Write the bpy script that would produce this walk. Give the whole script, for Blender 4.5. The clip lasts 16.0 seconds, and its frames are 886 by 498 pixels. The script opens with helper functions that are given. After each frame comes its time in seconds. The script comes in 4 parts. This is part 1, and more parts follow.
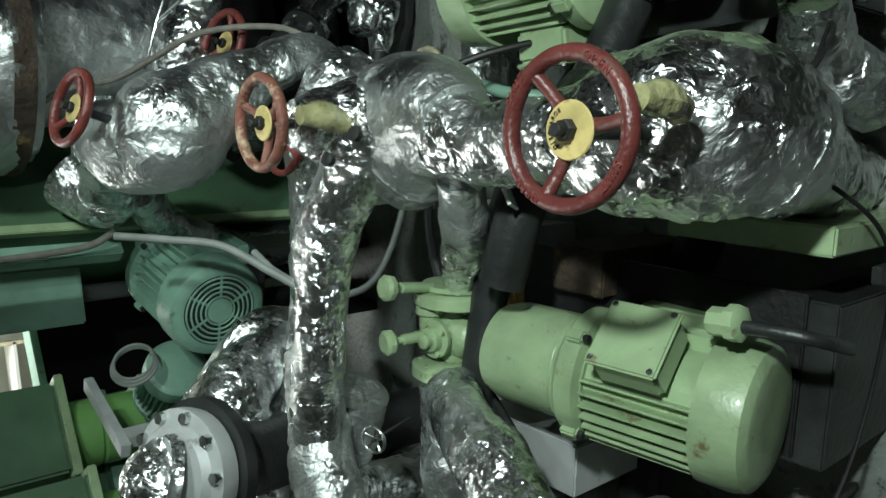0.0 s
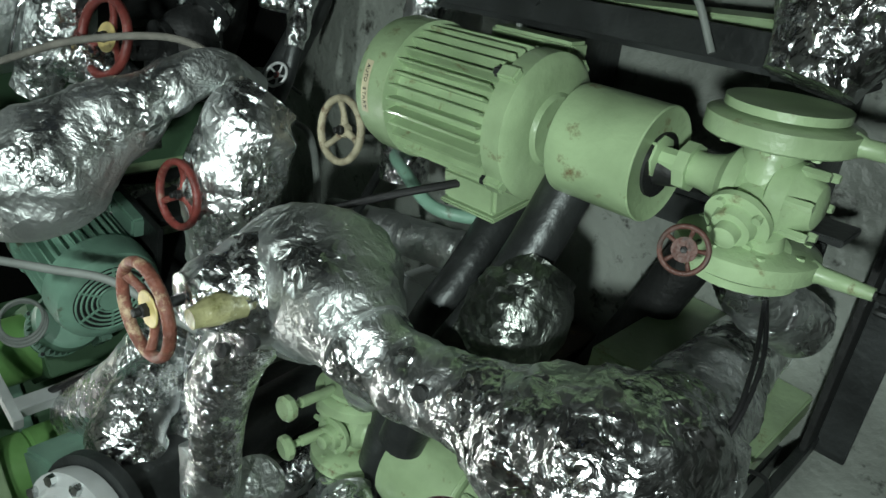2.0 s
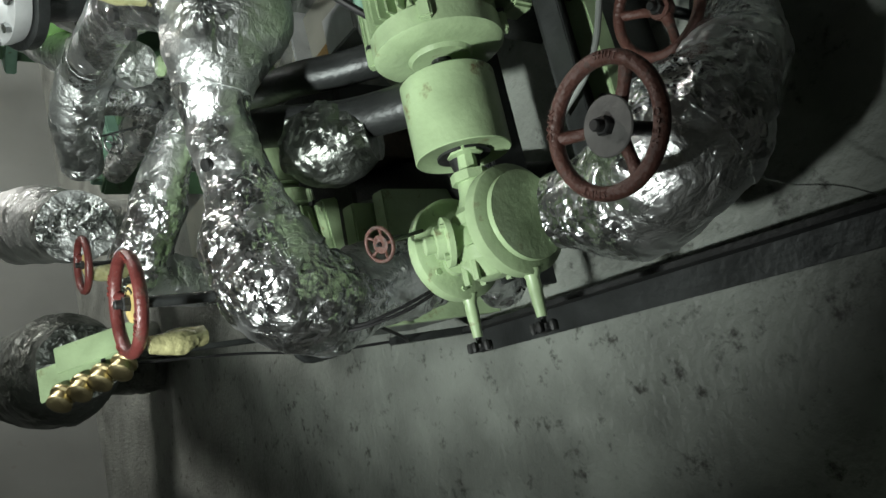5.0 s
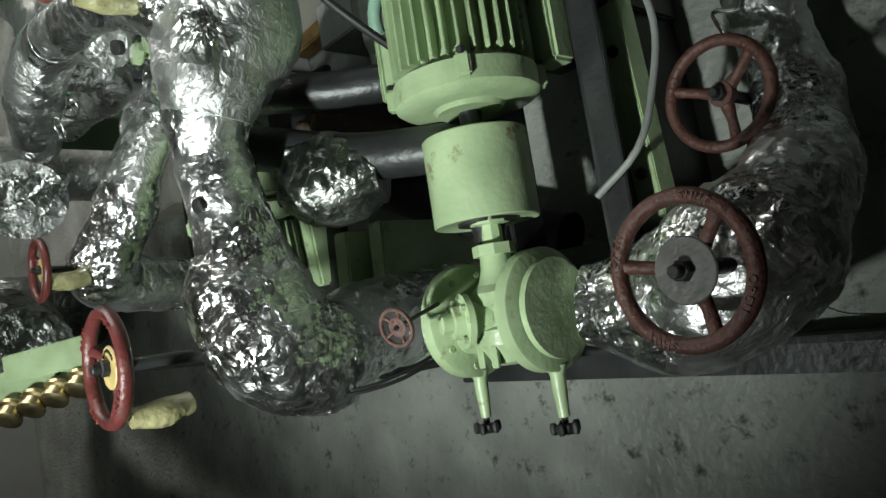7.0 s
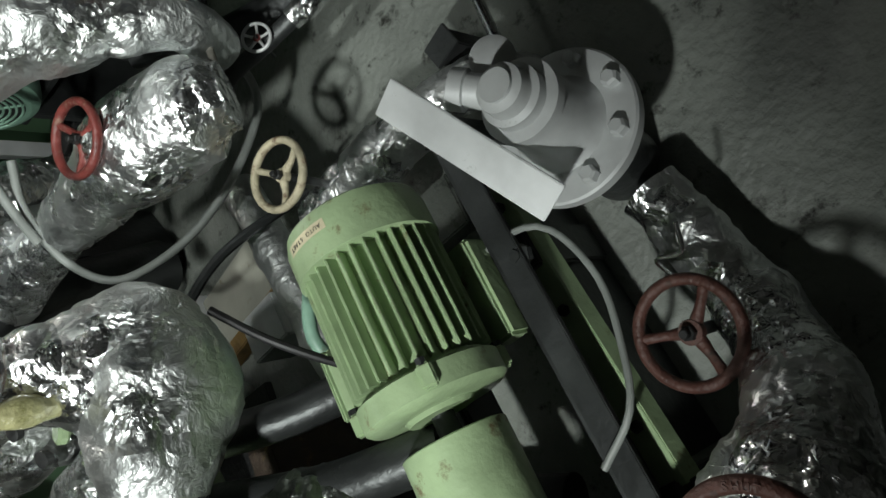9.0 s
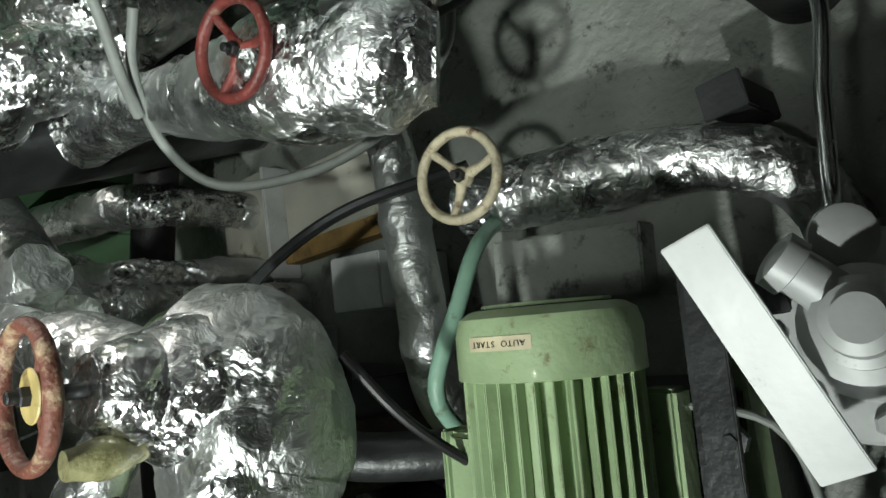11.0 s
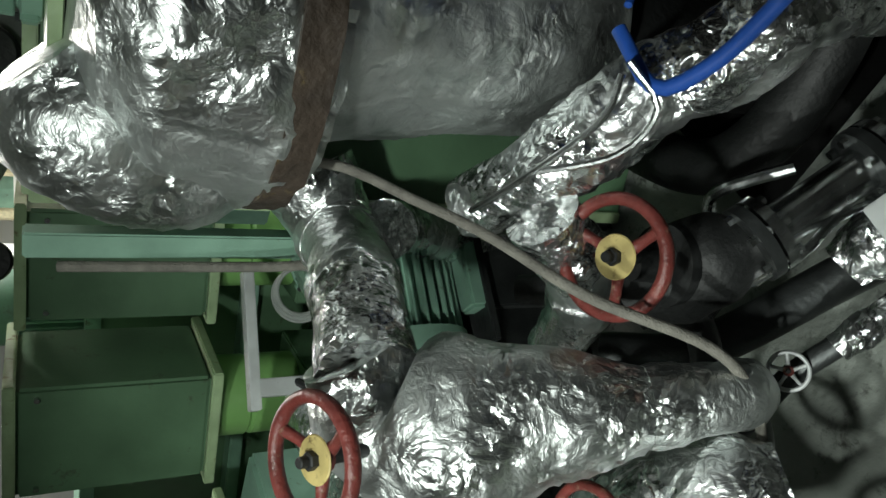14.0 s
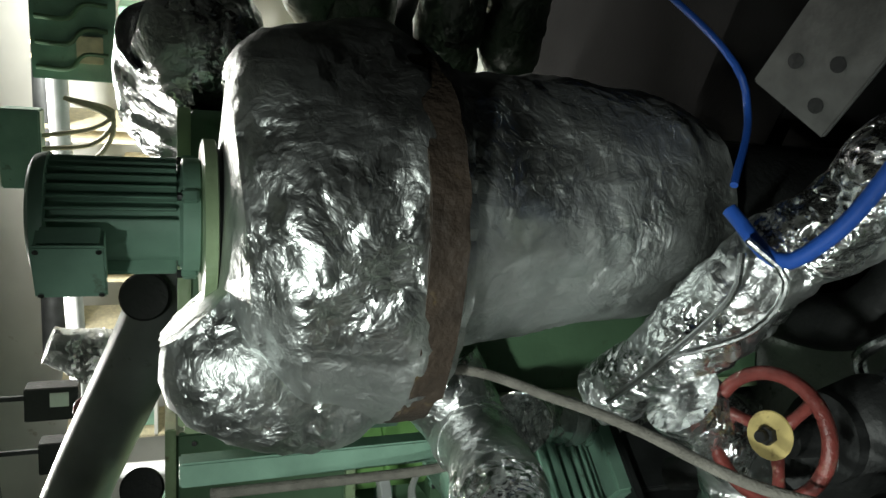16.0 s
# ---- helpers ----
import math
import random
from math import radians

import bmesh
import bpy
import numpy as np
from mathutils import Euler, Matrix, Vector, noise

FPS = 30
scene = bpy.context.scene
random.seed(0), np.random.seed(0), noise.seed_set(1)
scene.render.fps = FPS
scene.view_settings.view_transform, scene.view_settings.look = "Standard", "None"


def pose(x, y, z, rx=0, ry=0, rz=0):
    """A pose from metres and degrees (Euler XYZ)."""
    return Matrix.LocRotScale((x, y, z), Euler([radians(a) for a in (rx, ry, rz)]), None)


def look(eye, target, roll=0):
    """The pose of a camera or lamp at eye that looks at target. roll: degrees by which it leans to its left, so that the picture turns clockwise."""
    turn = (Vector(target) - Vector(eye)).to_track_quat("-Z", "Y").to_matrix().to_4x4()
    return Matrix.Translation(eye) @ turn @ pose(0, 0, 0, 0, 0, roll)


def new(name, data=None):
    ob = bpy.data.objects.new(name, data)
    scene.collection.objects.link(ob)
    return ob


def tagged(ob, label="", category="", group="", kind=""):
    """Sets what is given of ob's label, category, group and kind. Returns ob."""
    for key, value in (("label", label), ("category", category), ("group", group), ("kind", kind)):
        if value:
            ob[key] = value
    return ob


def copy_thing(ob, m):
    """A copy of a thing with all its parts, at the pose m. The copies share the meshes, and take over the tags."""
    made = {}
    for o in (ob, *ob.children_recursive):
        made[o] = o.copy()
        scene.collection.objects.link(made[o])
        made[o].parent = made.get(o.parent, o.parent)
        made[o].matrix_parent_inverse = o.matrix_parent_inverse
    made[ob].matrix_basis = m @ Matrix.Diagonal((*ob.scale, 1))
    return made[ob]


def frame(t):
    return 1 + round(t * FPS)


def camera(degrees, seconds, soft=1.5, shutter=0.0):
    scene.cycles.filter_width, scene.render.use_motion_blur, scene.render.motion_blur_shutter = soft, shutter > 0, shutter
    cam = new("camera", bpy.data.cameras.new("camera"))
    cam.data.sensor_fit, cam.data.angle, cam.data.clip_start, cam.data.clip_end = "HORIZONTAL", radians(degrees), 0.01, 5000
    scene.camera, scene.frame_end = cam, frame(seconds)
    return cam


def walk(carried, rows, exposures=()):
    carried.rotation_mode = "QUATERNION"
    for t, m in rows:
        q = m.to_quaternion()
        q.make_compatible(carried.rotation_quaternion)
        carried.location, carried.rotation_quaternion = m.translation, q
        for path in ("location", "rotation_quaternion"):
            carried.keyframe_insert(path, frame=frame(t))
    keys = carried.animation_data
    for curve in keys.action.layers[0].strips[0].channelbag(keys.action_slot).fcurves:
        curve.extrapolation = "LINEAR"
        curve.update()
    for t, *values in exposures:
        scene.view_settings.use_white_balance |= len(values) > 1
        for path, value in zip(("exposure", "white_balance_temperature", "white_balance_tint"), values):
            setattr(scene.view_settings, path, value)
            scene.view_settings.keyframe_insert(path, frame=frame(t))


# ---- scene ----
cam = camera(61.8, 16.0)
PATH = [
    (0, (-0.047, -0.012, 1.613), (-0.009, 1.512, 0.318), -96.6),
    (0.5, (0.132, -0.026, 1.556), (0.04, 1.462, 0.222), -101.6),
    (1, (0.276, 0.037, 1.512), (0.059, 1.47, 0.134), -105.6),
    (1.5, (0.41, 0.12, 1.505), (0.099, 1.499, 0.091), -104.1),
    (2, (0.665, 0.069, 1.432), (0.066, 1.411, 0.076), -108.7),
    (2.5, (0.932, 0.008, 1.373), (0.258, 1.274, -0.02), -105.0),
    (3, (1.046, 0.098, 1.326), (0.325, 1.226, -0.16), -105.9),
    (3.5, (1.224, 0.073, 1.294), (0.19, 1.106, -0.072), -101.6),
    (4, (1.309, -0.032, 1.284), (-0.062, 0.733, 0.045), -95.0),
    (4.5, (1.332, -0.04, 1.284), (-0.103, 0.678, 0.09), -93.7),
    (6.8, (1.274, 0.288, 1.315), (-0.161, 0.752, 0.002), -93.8),
    (7, (1.272, 0.287, 1.314), (-0.153, 0.755, -0.009), -93.7),
    (7.5, (1.26, 0.289, 1.305), (-0.115, 0.804, -0.054), -94.2),
    (8, (1.255, 0.318, 1.299), (0.022, 0.982, -0.128), -96.2),
    (8.5, (1.272, 0.359, 1.305), (0.201, 1.191, -0.164), -98.3),
    (9, (1.258, 0.463, 1.295), (0.246, 1.339, -0.191), -93.6),
    (9.2, (1.236, 0.546, 1.289), (0.071, 1.306, -0.148), -95.2),
    (11.3, (1.125, 1.119, 1.284), (-0.154, 1.552, -0.191), -87.8),
    (11.5, (1.153, 1.176, 1.289), (-0.129, 1.63, -0.177), -86.1),
    (12, (1.144, 1.231, 1.353), (-0.185, 1.866, -0.001), -85.8),
    (12.5, (1.165, 1.245, 1.381), (-0.146, 2.055, 0.107), -86.0),
    (13, (1.196, 1.247, 1.417), (-0.136, 2.197, 0.267), -86.8),
    (13.5, (1.225, 1.272, 1.438), (-0.079, 2.346, 0.366), -87.8),
    (14, (1.249, 1.291, 1.457), (0.032, 2.552, 0.493), -89.3),
    (14.5, (1.263, 1.299, 1.482), (0.137, 2.733, 0.658), -89.7),
    (15, (1.27, 1.303, 1.497), (0.249, 2.865, 0.778), -89.7),
    (15.5, (1.285, 1.299, 1.508), (0.332, 2.93, 0.85), -90.1),
    (16, (1.295, 1.308, 1.499), (0.369, 2.939, 0.803), -90.2),
]
walk(cam, [(t, look(eye, target, roll)) for t, eye, target, roll in PATH], exposures=[(0.0, -0.33, 6200, 3), (1.0, -0.48, 6250, 4), (2.0, -0.4, 6250, 5), (3.5, 0.0, 6500, 11), (4.5, 0.25, 6550, 13), (7.0, 0.15, 6550, 13), (9.0, -0.1, 6550, 15),
                           (11.5, 0.0, 6600, 11), (13.0, -0.1, 6550, 9), (16.0, -0.08, 6550, 9)])

# ---- world and lights ----
world = bpy.data.worlds.new("world")
scene.world = world
world.use_nodes = True
world.node_tree.nodes["Background"].inputs[0].default_value = (0.6, 0.75, 0.7, 1)
world.node_tree.nodes["Background"].inputs[1].default_value = 0.002


def area_lamp(name, eye, target, w, h, watts, colour):
    d = bpy.data.lights.new(name, "AREA")
    d.shape, d.size, d.size_y, d.energy, d.color = "RECTANGLE", w, h, watts, colour
    ob = new(name, d)
    ob.matrix_world = look(eye, target)
    return ob


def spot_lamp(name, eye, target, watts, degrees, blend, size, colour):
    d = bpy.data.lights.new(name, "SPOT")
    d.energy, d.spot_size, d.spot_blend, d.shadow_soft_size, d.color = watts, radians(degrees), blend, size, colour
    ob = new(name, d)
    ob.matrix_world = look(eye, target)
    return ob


# unseen spots added for a moving light; ceiling lamps of the room beyond
spot_lamp("unseen_spot_near", (0.55, -0.15, 2.05), (0.0, 0.96, 0.6), 170, 80, 0.9, 0.05, (0.92, 1.0, 0.94))
spot_lamp("unseen_spot_mid", (0.95, 0.95, 2.1), (0.2, 2.0, 0.8), 84, 76, 0.85, 0.05, (0.92, 1.0, 0.94))
area_lamp("ceiling_lamp_far", (-1.6, 4.6, 2.85), (-1.6, 4.6, 0), 1.2, 0.3, 170, (1.0, 0.98, 0.92))
area_lamp("ceiling_lamp_end", (0.2, 5.6, 2.85), (0.2, 5.6, 0), 1.2, 0.3, 170, (1.0, 0.98, 0.92))


# ---- materials ----
def material(name, colour, rough=0.5, metal=0.0, bump=0.0, bump_scale=60.0, vary=0.25, vary_scale=8.0, dirt=None, dirt_amount=0.0,
             dirt_scale=5.0, coat=0.0):
    m = bpy.data.materials.new(name)
    m.use_nodes = True
    nt = m.node_tree
    n, l = nt.nodes, nt.links
    b = n["Principled BSDF"]
    tc = n.new("ShaderNodeTexCoord")
    info = n.new("ShaderNodeObjectInfo")
    add = n.new("ShaderNodeVectorMath")
    l.new(tc.outputs["Object"], add.inputs[0])
    l.new(info.outputs["Random"], add.inputs[1])
    big = n.new("ShaderNodeTexNoise")
    big.inputs["Scale"].default_value, big.inputs["Detail"].default_value = vary_scale, 6
    l.new(add.outputs[0], big.inputs["Vector"])
    ramp = n.new("ShaderNodeMapRange")
    ramp.inputs[1].default_value, ramp.inputs[2].default_value = 0.3, 0.7
    ramp.inputs[3].default_value, ramp.inputs[4].default_value = 1 - vary, 1 + vary * 0.4
    l.new(big.outputs[0], ramp.inputs[0])
    mul = n.new("ShaderNodeMix")
    mul.data_type, mul.blend_type = "RGBA", "MULTIPLY"
    mul.inputs[0].default_value = 1
    mul.inputs[6].default_value = (*colour, 1)
    l.new(ramp.outputs[0], mul.inputs[7])
    last = mul.outputs[2]
    if dirt:
        dn = n.new("ShaderNodeTexNoise")
        dn.inputs["Scale"].default_value, dn.inputs["Detail"].default_value, dn.inputs["Roughness"].default_value = dirt_scale, 9, 0.7
        l.new(add.outputs[0], dn.inputs["Vector"])
        dr = n.new("ShaderNodeMapRange")
        dr.inputs[1].default_value, dr.inputs[2].default_value = 0.66 - dirt_amount * 0.3, 0.74 - dirt_amount * 0.2
        l.new(dn.outputs[0], dr.inputs[0])
        mix = n.new("ShaderNodeMix")
        mix.data_type = "RGBA"
        l.new(dr.outputs[0], mix.inputs[0])
        l.new(last, mix.inputs[6])
        mix.inputs[7].default_value = (*dirt, 1)
        last = mix.outputs[2]
    l.new(last, b.inputs["Base Color"])
    b.inputs["Metallic"].default_value = metal
    rr = n.new("ShaderNodeMapRange")
    rr.inputs[3].default_value, rr.inputs[4].default_value = max(0.03, rough - 0.12), min(1, rough + 0.15)
    l.new(big.outputs[0], rr.inputs[0])
    l.new(rr.outputs[0], b.inputs["Roughness"])
    b.inputs["Coat Weight"].default_value = coat
    if bump:
        fine = n.new("ShaderNodeTexNoise")
        fine.inputs["Scale"].default_value, fine.inputs["Detail"].default_value = bump_scale, 5
        l.new(add.outputs[0], fine.inputs["Vector"])
        bp = n.new("ShaderNodeBump")
        bp.inputs["Strength"].default_value, bp.inputs["Distance"].default_value = bump, 0.01
        l.new(fine.outputs[0], bp.inputs["Height"])
        l.new(bp.outputs[0], b.inputs["Normal"])
    return m


def foil_material(name, colour, rough, scale, tilt, smooth_share):
    """Wrapped aluminium foil: crumpled into small flat facets in places, drawn tight and dull in others."""
    m = bpy.data.materials.new(name)
    m.use_nodes = True
    n, l = m.node_tree.nodes, m.node_tree.links
    b = n["Principled BSDF"]
    tc = n.new("ShaderNodeTexCoord")

    def noise_at(k, detail, vector=None):
        t = n.new("ShaderNodeTexNoise")
        t.inputs["Scale"].default_value, t.inputs["Detail"].default_value = k, detail
        l.new(vector or tc.outputs["Object"], t.inputs["Vector"])
        return t

    def math_node(op, a, c):
        t = n.new("ShaderNodeMath")
        t.operation = op
        for k, v in enumerate((a, c)):
            if isinstance(v, (int, float)):
                t.inputs[k].default_value = v
            else:
                l.new(v, t.inputs[k])
        return t.outputs[0]

    def ranged(value, a, c, lo, hi):
        t = n.new("ShaderNodeMapRange")
        for k, v in enumerate((a, c, lo, hi)):
            t.inputs[k + 1].default_value = v
        l.new(value, t.inputs[0])
        return t.outputs[0]

    warp = noise_at(scale * 0.45, 3)
    moved = n.new("ShaderNodeVectorMath")
    moved.operation = "MULTIPLY_ADD"
    l.new(warp.outputs["Color"], moved.inputs[0])
    moved.inputs[1].default_value = (0.10, 0.10, 0.10)
    l.new(tc.outputs["Object"], moved.inputs[2])
    patches = noise_at(5.5, 4)
    amount = ranged(patches.outputs[0], smooth_share - 0.07, smooth_share + 0.07, 0.10, 1.0)
    height = None
    for k, weight in ((1.0, 1.0), (2.7, 0.8)):
        v = n.new("ShaderNodeTexVoronoi")
        v.inputs["Scale"].default_value = scale * k
        l.new(moved.outputs[0], v.inputs["Vector"])
        away = n.new("ShaderNodeVectorMath")
        away.operation = "SUBTRACT"
        l.new(moved.outputs[0], away.inputs[0])
        l.new(v.outputs["Position"], away.inputs[1])
        lean = n.new("ShaderNodeVectorMath")
        lean.operation = "SUBTRACT"
        l.new(v.outputs["Color"], lean.inputs[0])
        lean.inputs[1].default_value = (0.5, 0.5, 0.5)
        dot = n.new("ShaderNodeVectorMath")
        dot.operation = "DOT_PRODUCT"
        l.new(away.outputs[0], dot.inputs[0])
        l.new(lean.outputs[0], dot.inputs[1])
        h = math_node("MULTIPLY", dot.outputs["Value"], tilt * weight)
        height = h if height is None else math_node("ADD", height, h)
    height = math_node("MULTIPLY", height, amount)
    folds = noise_at(scale * 0.55, 5, moved.outputs[0])
    height = math_node("ADD", height, math_node("MULTIPLY", folds.outputs[0], 0.022))
    bp = n.new("ShaderNodeBump")
    bp.inputs["Strength"].default_value, bp.inputs["Distance"].default_value = 1.0, 1.0
    l.new(height, bp.inputs["Height"])
    l.new(bp.outputs[0], b.inputs["Normal"])
    stain = noise_at(6, 8)
    mul = n.new("ShaderNodeMix")
    mul.data_type, mul.blend_type = "RGBA", "MULTIPLY"
    mul.inputs[0].default_value, mul.inputs[6].default_value = 1, (*colour, 1)
    l.new(ranged(stain.outputs[0], 0.35, 0.7, 1.0, 0.68), mul.inputs[7])
    l.new(mul.outputs[2], b.inputs["Base Color"])
    b.inputs["Metallic"].default_value = 1.0
    l.new(ranged(amount, 0.1, 1.0, rough + 0.2, rough), b.inputs["Roughness"])
    return m


FOIL = foil_material("aluminium_foil", (0.88, 0.90, 0.90), 0.23, 26, 0.55, 0.45)
FOIL_SOFT = foil_material("aluminium_foil_blanket", (0.70, 0.73, 0.72), 0.32, 26, 0.5, 0.52)
FOIL_TANK = foil_material("aluminium_foil_blanket_flat", (0.72, 0.75, 0.74), 0.34, 20, 0.3, 0.56)
FOIL_DARK = foil_material("dark_aluminium_foil", (0.24, 0.26, 0.24), 0.34, 24, 0.4, 0.5)
GREEN = material("pale_green_enamel", (0.35, 0.47, 0.27), 0.34, 0, 0.14, 90, 0.28, 11, (0.15, 0.11, 0.05), 0.22, 17, 0.25)
GREEN_DULL = material("grey_green_enamel", (0.22, 0.38, 0.29), 0.42, 0, 0.1, 90, 0.25, 9, (0.08, 0.07, 0.04), 0.15, 12)
GREEN_DARK = material("dark_green_paint", (0.10, 0.19, 0.105), 0.45, 0, 0.08, 70, 0.25, 6, (0.05, 0.05, 0.03), 0.15, 9)
GREEN_BRIGHT = material("bright_green_paint", (0.22, 0.44, 0.14), 0.4, 0, 0.08, 70, 0.2, 6)
RED = material("worn_red_paint", (0.17, 0.036, 0.03), 0.4, 0, 0.3, 120, 0.45, 25, (0.24, 0.17, 0.12), 0.27, 34)
RED_DARK = material("dark_red_paint", (0.115, 0.028, 0.025), 0.35, 0, 0.25, 120, 0.4, 25, (0.07, 0.045, 0.035), 0.3, 25)
RUST_RED = material("rusty_red_paint", (0.17, 0.06, 0.04), 0.55, 0, 0.4, 130, 0.45, 30, (0.40, 0.30, 0.19), 0.42, 28)
BROWN = material("rust_brown_iron", (0.10, 0.042, 0.032), 0.5, 0, 0.4, 130, 0.4, 25, (0.05, 0.04, 0.035), 0.4, 25)
BEIGE = material("flaking_beige_paint", (0.40, 0.36, 0.25), 0.6, 0, 0.4, 110, 0.4, 25, (0.13, 0.08, 0.05), 0.35, 28)
YELLOW = material("stained_yellow_enamel", (0.50, 0.40, 0.16), 0.45, 0, 0.15, 80, 0.3, 30, (0.12, 0.08, 0.03), 0.28, 35)
TAPE = material("yellowed_clear_tape", (0.34, 0.33, 0.17), 0.22, 0, 0.5, 60, 0.4, 25, (0.12, 0.12, 0.04), 0.3, 18, 0.6)
BLACK = material("black_greasy_iron", (0.014, 0.015, 0.015), 0.55, 0.1, 0.3, 70, 0.4, 12)
DARK = material("dark_grey_steel", (0.06, 0.065, 0.065), 0.4, 0.6, 0.2, 60, 0.4, 10)
STEEL = material("bare_bright_steel", (0.60, 0.62, 0.62), 0.22, 1.0, 0.05, 90, 0.25, 18)
SILVER = material("silver_paint", (0.60, 0.62, 0.62), 0.5, 0.3, 0.06, 60, 0.2, 12, (0.25, 0.25, 0.24), 0.12, 16)
GREY_HUB = material("dull_grey_hub", (0.13, 0.13, 0.125), 0.5, 0.4, 0.2, 90, 0.3, 30)
RUBBER = material("grey_rubber_hose", (0.24, 0.26, 0.245), 0.5, 0, 0.1, 60, 0.25, 14)
BLACK_CABLE = material("black_cable", (0.012, 0.012, 0.013), 0.5, 0, 0.05, 60, 0.2, 14)
BLUE = material("blue_hose", (0.02, 0.09, 0.42), 0.35, 0, 0.05, 60, 0.15, 14)
ROPE = material("oily_rope", (0.20, 0.19, 0.165), 0.8, 0, 0.5, 300, 0.35, 30)
FLOOR = material("stained_grey_deck", (0.24, 0.26, 0.235), 0.48, 0, 0.7, 50, 0.5, 3.5, (0.03, 0.03, 0.026), 0.3, 16)
WALL_GREY = material("smooth_grey_paint", (0.16, 0.175, 0.165), 0.5, 0, 0.05, 30, 0.2, 1.5, (0.12, 0.12, 0.11), 0.1, 6)
WHITE = material("white_bulkhead_paint", (0.74, 0.75, 0.70), 0.5, 0, 0.04, 30, 0.12, 2, (0.4, 0.36, 0.28), 0.08, 4)
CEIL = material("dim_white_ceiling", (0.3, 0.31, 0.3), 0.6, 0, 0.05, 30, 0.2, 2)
RUST = material("rust", (0.06, 0.042, 0.03), 0.7, 0, 0.6, 60, 0.5, 14, (0.20, 0.15, 0.05), 0.22, 14)
CREAM_GREY = material("stained_pale_paint", (0.40, 0.40, 0.34), 0.5, 0, 0.1, 60, 0.3, 5, (0.16, 0.12, 0.06), 0.22, 9)
RUST_YELLOW = material("yellow_rust_stain", (0.26, 0.16, 0.05), 0.7, 0, 0.5, 60, 0.5, 12, (0.05, 0.035, 0.02), 0.35, 14)
GALVANISED = material("dull_galvanised_steel", (0.30, 0.32, 0.31), 0.45, 0.5, 0.05, 60, 0.35, 4, (0.12, 0.12, 0.1), 0.2, 7)
# near-black without sheen: shade put into the colour of added panels
SHADE_BLACK = material("shade_black", (0.008, 0.008, 0.008), 0.9, 0, 0.2, 60, 0.4, 5)
SHADE_BLACK.node_tree.nodes["Principled BSDF"].inputs["Specular IOR Level"].default_value = 0.08
BRASS = material("tarnished_brass", (0.42, 0.36, 0.20), 0.35, 1.0, 0.1, 80, 0.3, 20)
CREAM = material("cream_label", (0.62, 0.56, 0.38), 0.5, 0, 0.05, 60, 0.25, 30)


# ---- mesh helpers ----
def mesh_of(bm, name, mat, smooth=True, sharp=0.6):
    bmesh.ops.recalc_face_normals(bm, faces=bm.faces[:])
    me = bpy.data.meshes.new(name)
    if smooth:
        for f in bm.faces:
            f.smooth = True
        for e in bm.edges:
            if len(e.link_faces) == 2 and e.calc_face_angle(0) > sharp:
                e.smooth = False
    bm.to_mesh(me)
    bm.free()
    me.materials.append(mat)
    return me


def part(name, bm, mat, parent=None, label="", smooth=True, sharp=0.6):
    ob = new(name, mesh_of(bm, name, mat, smooth, sharp))
    if parent is not None:
        ob.parent = parent
    if label:
        ob["label"] = label
    return ob


def thing(name, label, category, at=None, group="", kind=""):
    ob = new(name)
    if at is not None:
        ob.matrix_world = at
    return tagged(ob, label, category, group, kind)


def axis_pose(a, b, up=(0, 0, 1)):
    """A pose at a whose z axis points to b, with x kept level where it can be."""
    a, b, up = Vector(a), Vector(b), Vector(up)
    z = (b - a).normalized()
    y = up - z * up.dot(z)
    if y.length < 1e-4:
        y = Vector((0, 1, 0))
    y.normalize()
    x = y.cross(z)
    m = Matrix((x, y, z)).transposed().to_4x4()
    m.translation = a
    return m


def lathe(profile, n=32, m=None, bm=None, close=True):
    """A body turned about z from (radius, height) pairs."""
    bm = bm or bmesh.new()
    rings = []
    for r, h in profile:
        rings.append([bm.verts.new((r * math.cos(2 * math.pi * i / n), r * math.sin(2 * math.pi * i / n), h)) for i in range(n)])
    for p, q in zip(rings, rings[1:]):
        for i in range(n):
            bm.faces.new((p[i], p[(i + 1) % n], q[(i + 1) % n], q[i]))
    if close:
        bm.faces.new(rings[0][::-1])
        bm.faces.new(rings[-1])
    if m is not None:
        bmesh.ops.transform(bm, matrix=m, verts=[v for ring in rings for v in ring])
    return bm


def block(sx, sy, sz, m=None, bevel=0.004, bm=None):
    """A box with bevelled edges, centred on m."""
    bm = bm or bmesh.new()
    made = bmesh.ops.create_cube(bm, size=1, matrix=(m or Matrix()) @ Matrix.Diagonal((sx, sy, sz, 1)))["verts"]
    if bevel:
        bmesh.ops.bevel(bm, geom=list({e for v in made for e in v.link_edges}), offset=bevel, segments=2, affect="EDGES")
    return bm


def torus(R, r, n=48, k=12, m=None, bm=None):
    bm = bm or bmesh.new()
    rings = []
    for i in range(n):
        a = 2 * math.pi * i / n
        rings.append([bm.verts.new(((R + r * math.cos(2 * math.pi * j / k)) * math.cos(a), (R + r * math.cos(2 * math.pi * j / k)) * math.sin(a),
                                    1.15 * r * math.sin(2 * math.pi * j / k))) for j in range(k)])
    for i in range(n):
        p, q = rings[i], rings[(i + 1) % n]
        for j in range(k):
            bm.faces.new((p[j], q[j], q[(j + 1) % k], p[(j + 1) % k]))
    if m is not None:
        bmesh.ops.transform(bm, matrix=m, verts=[v for ring in rings for v in ring])
    return bm


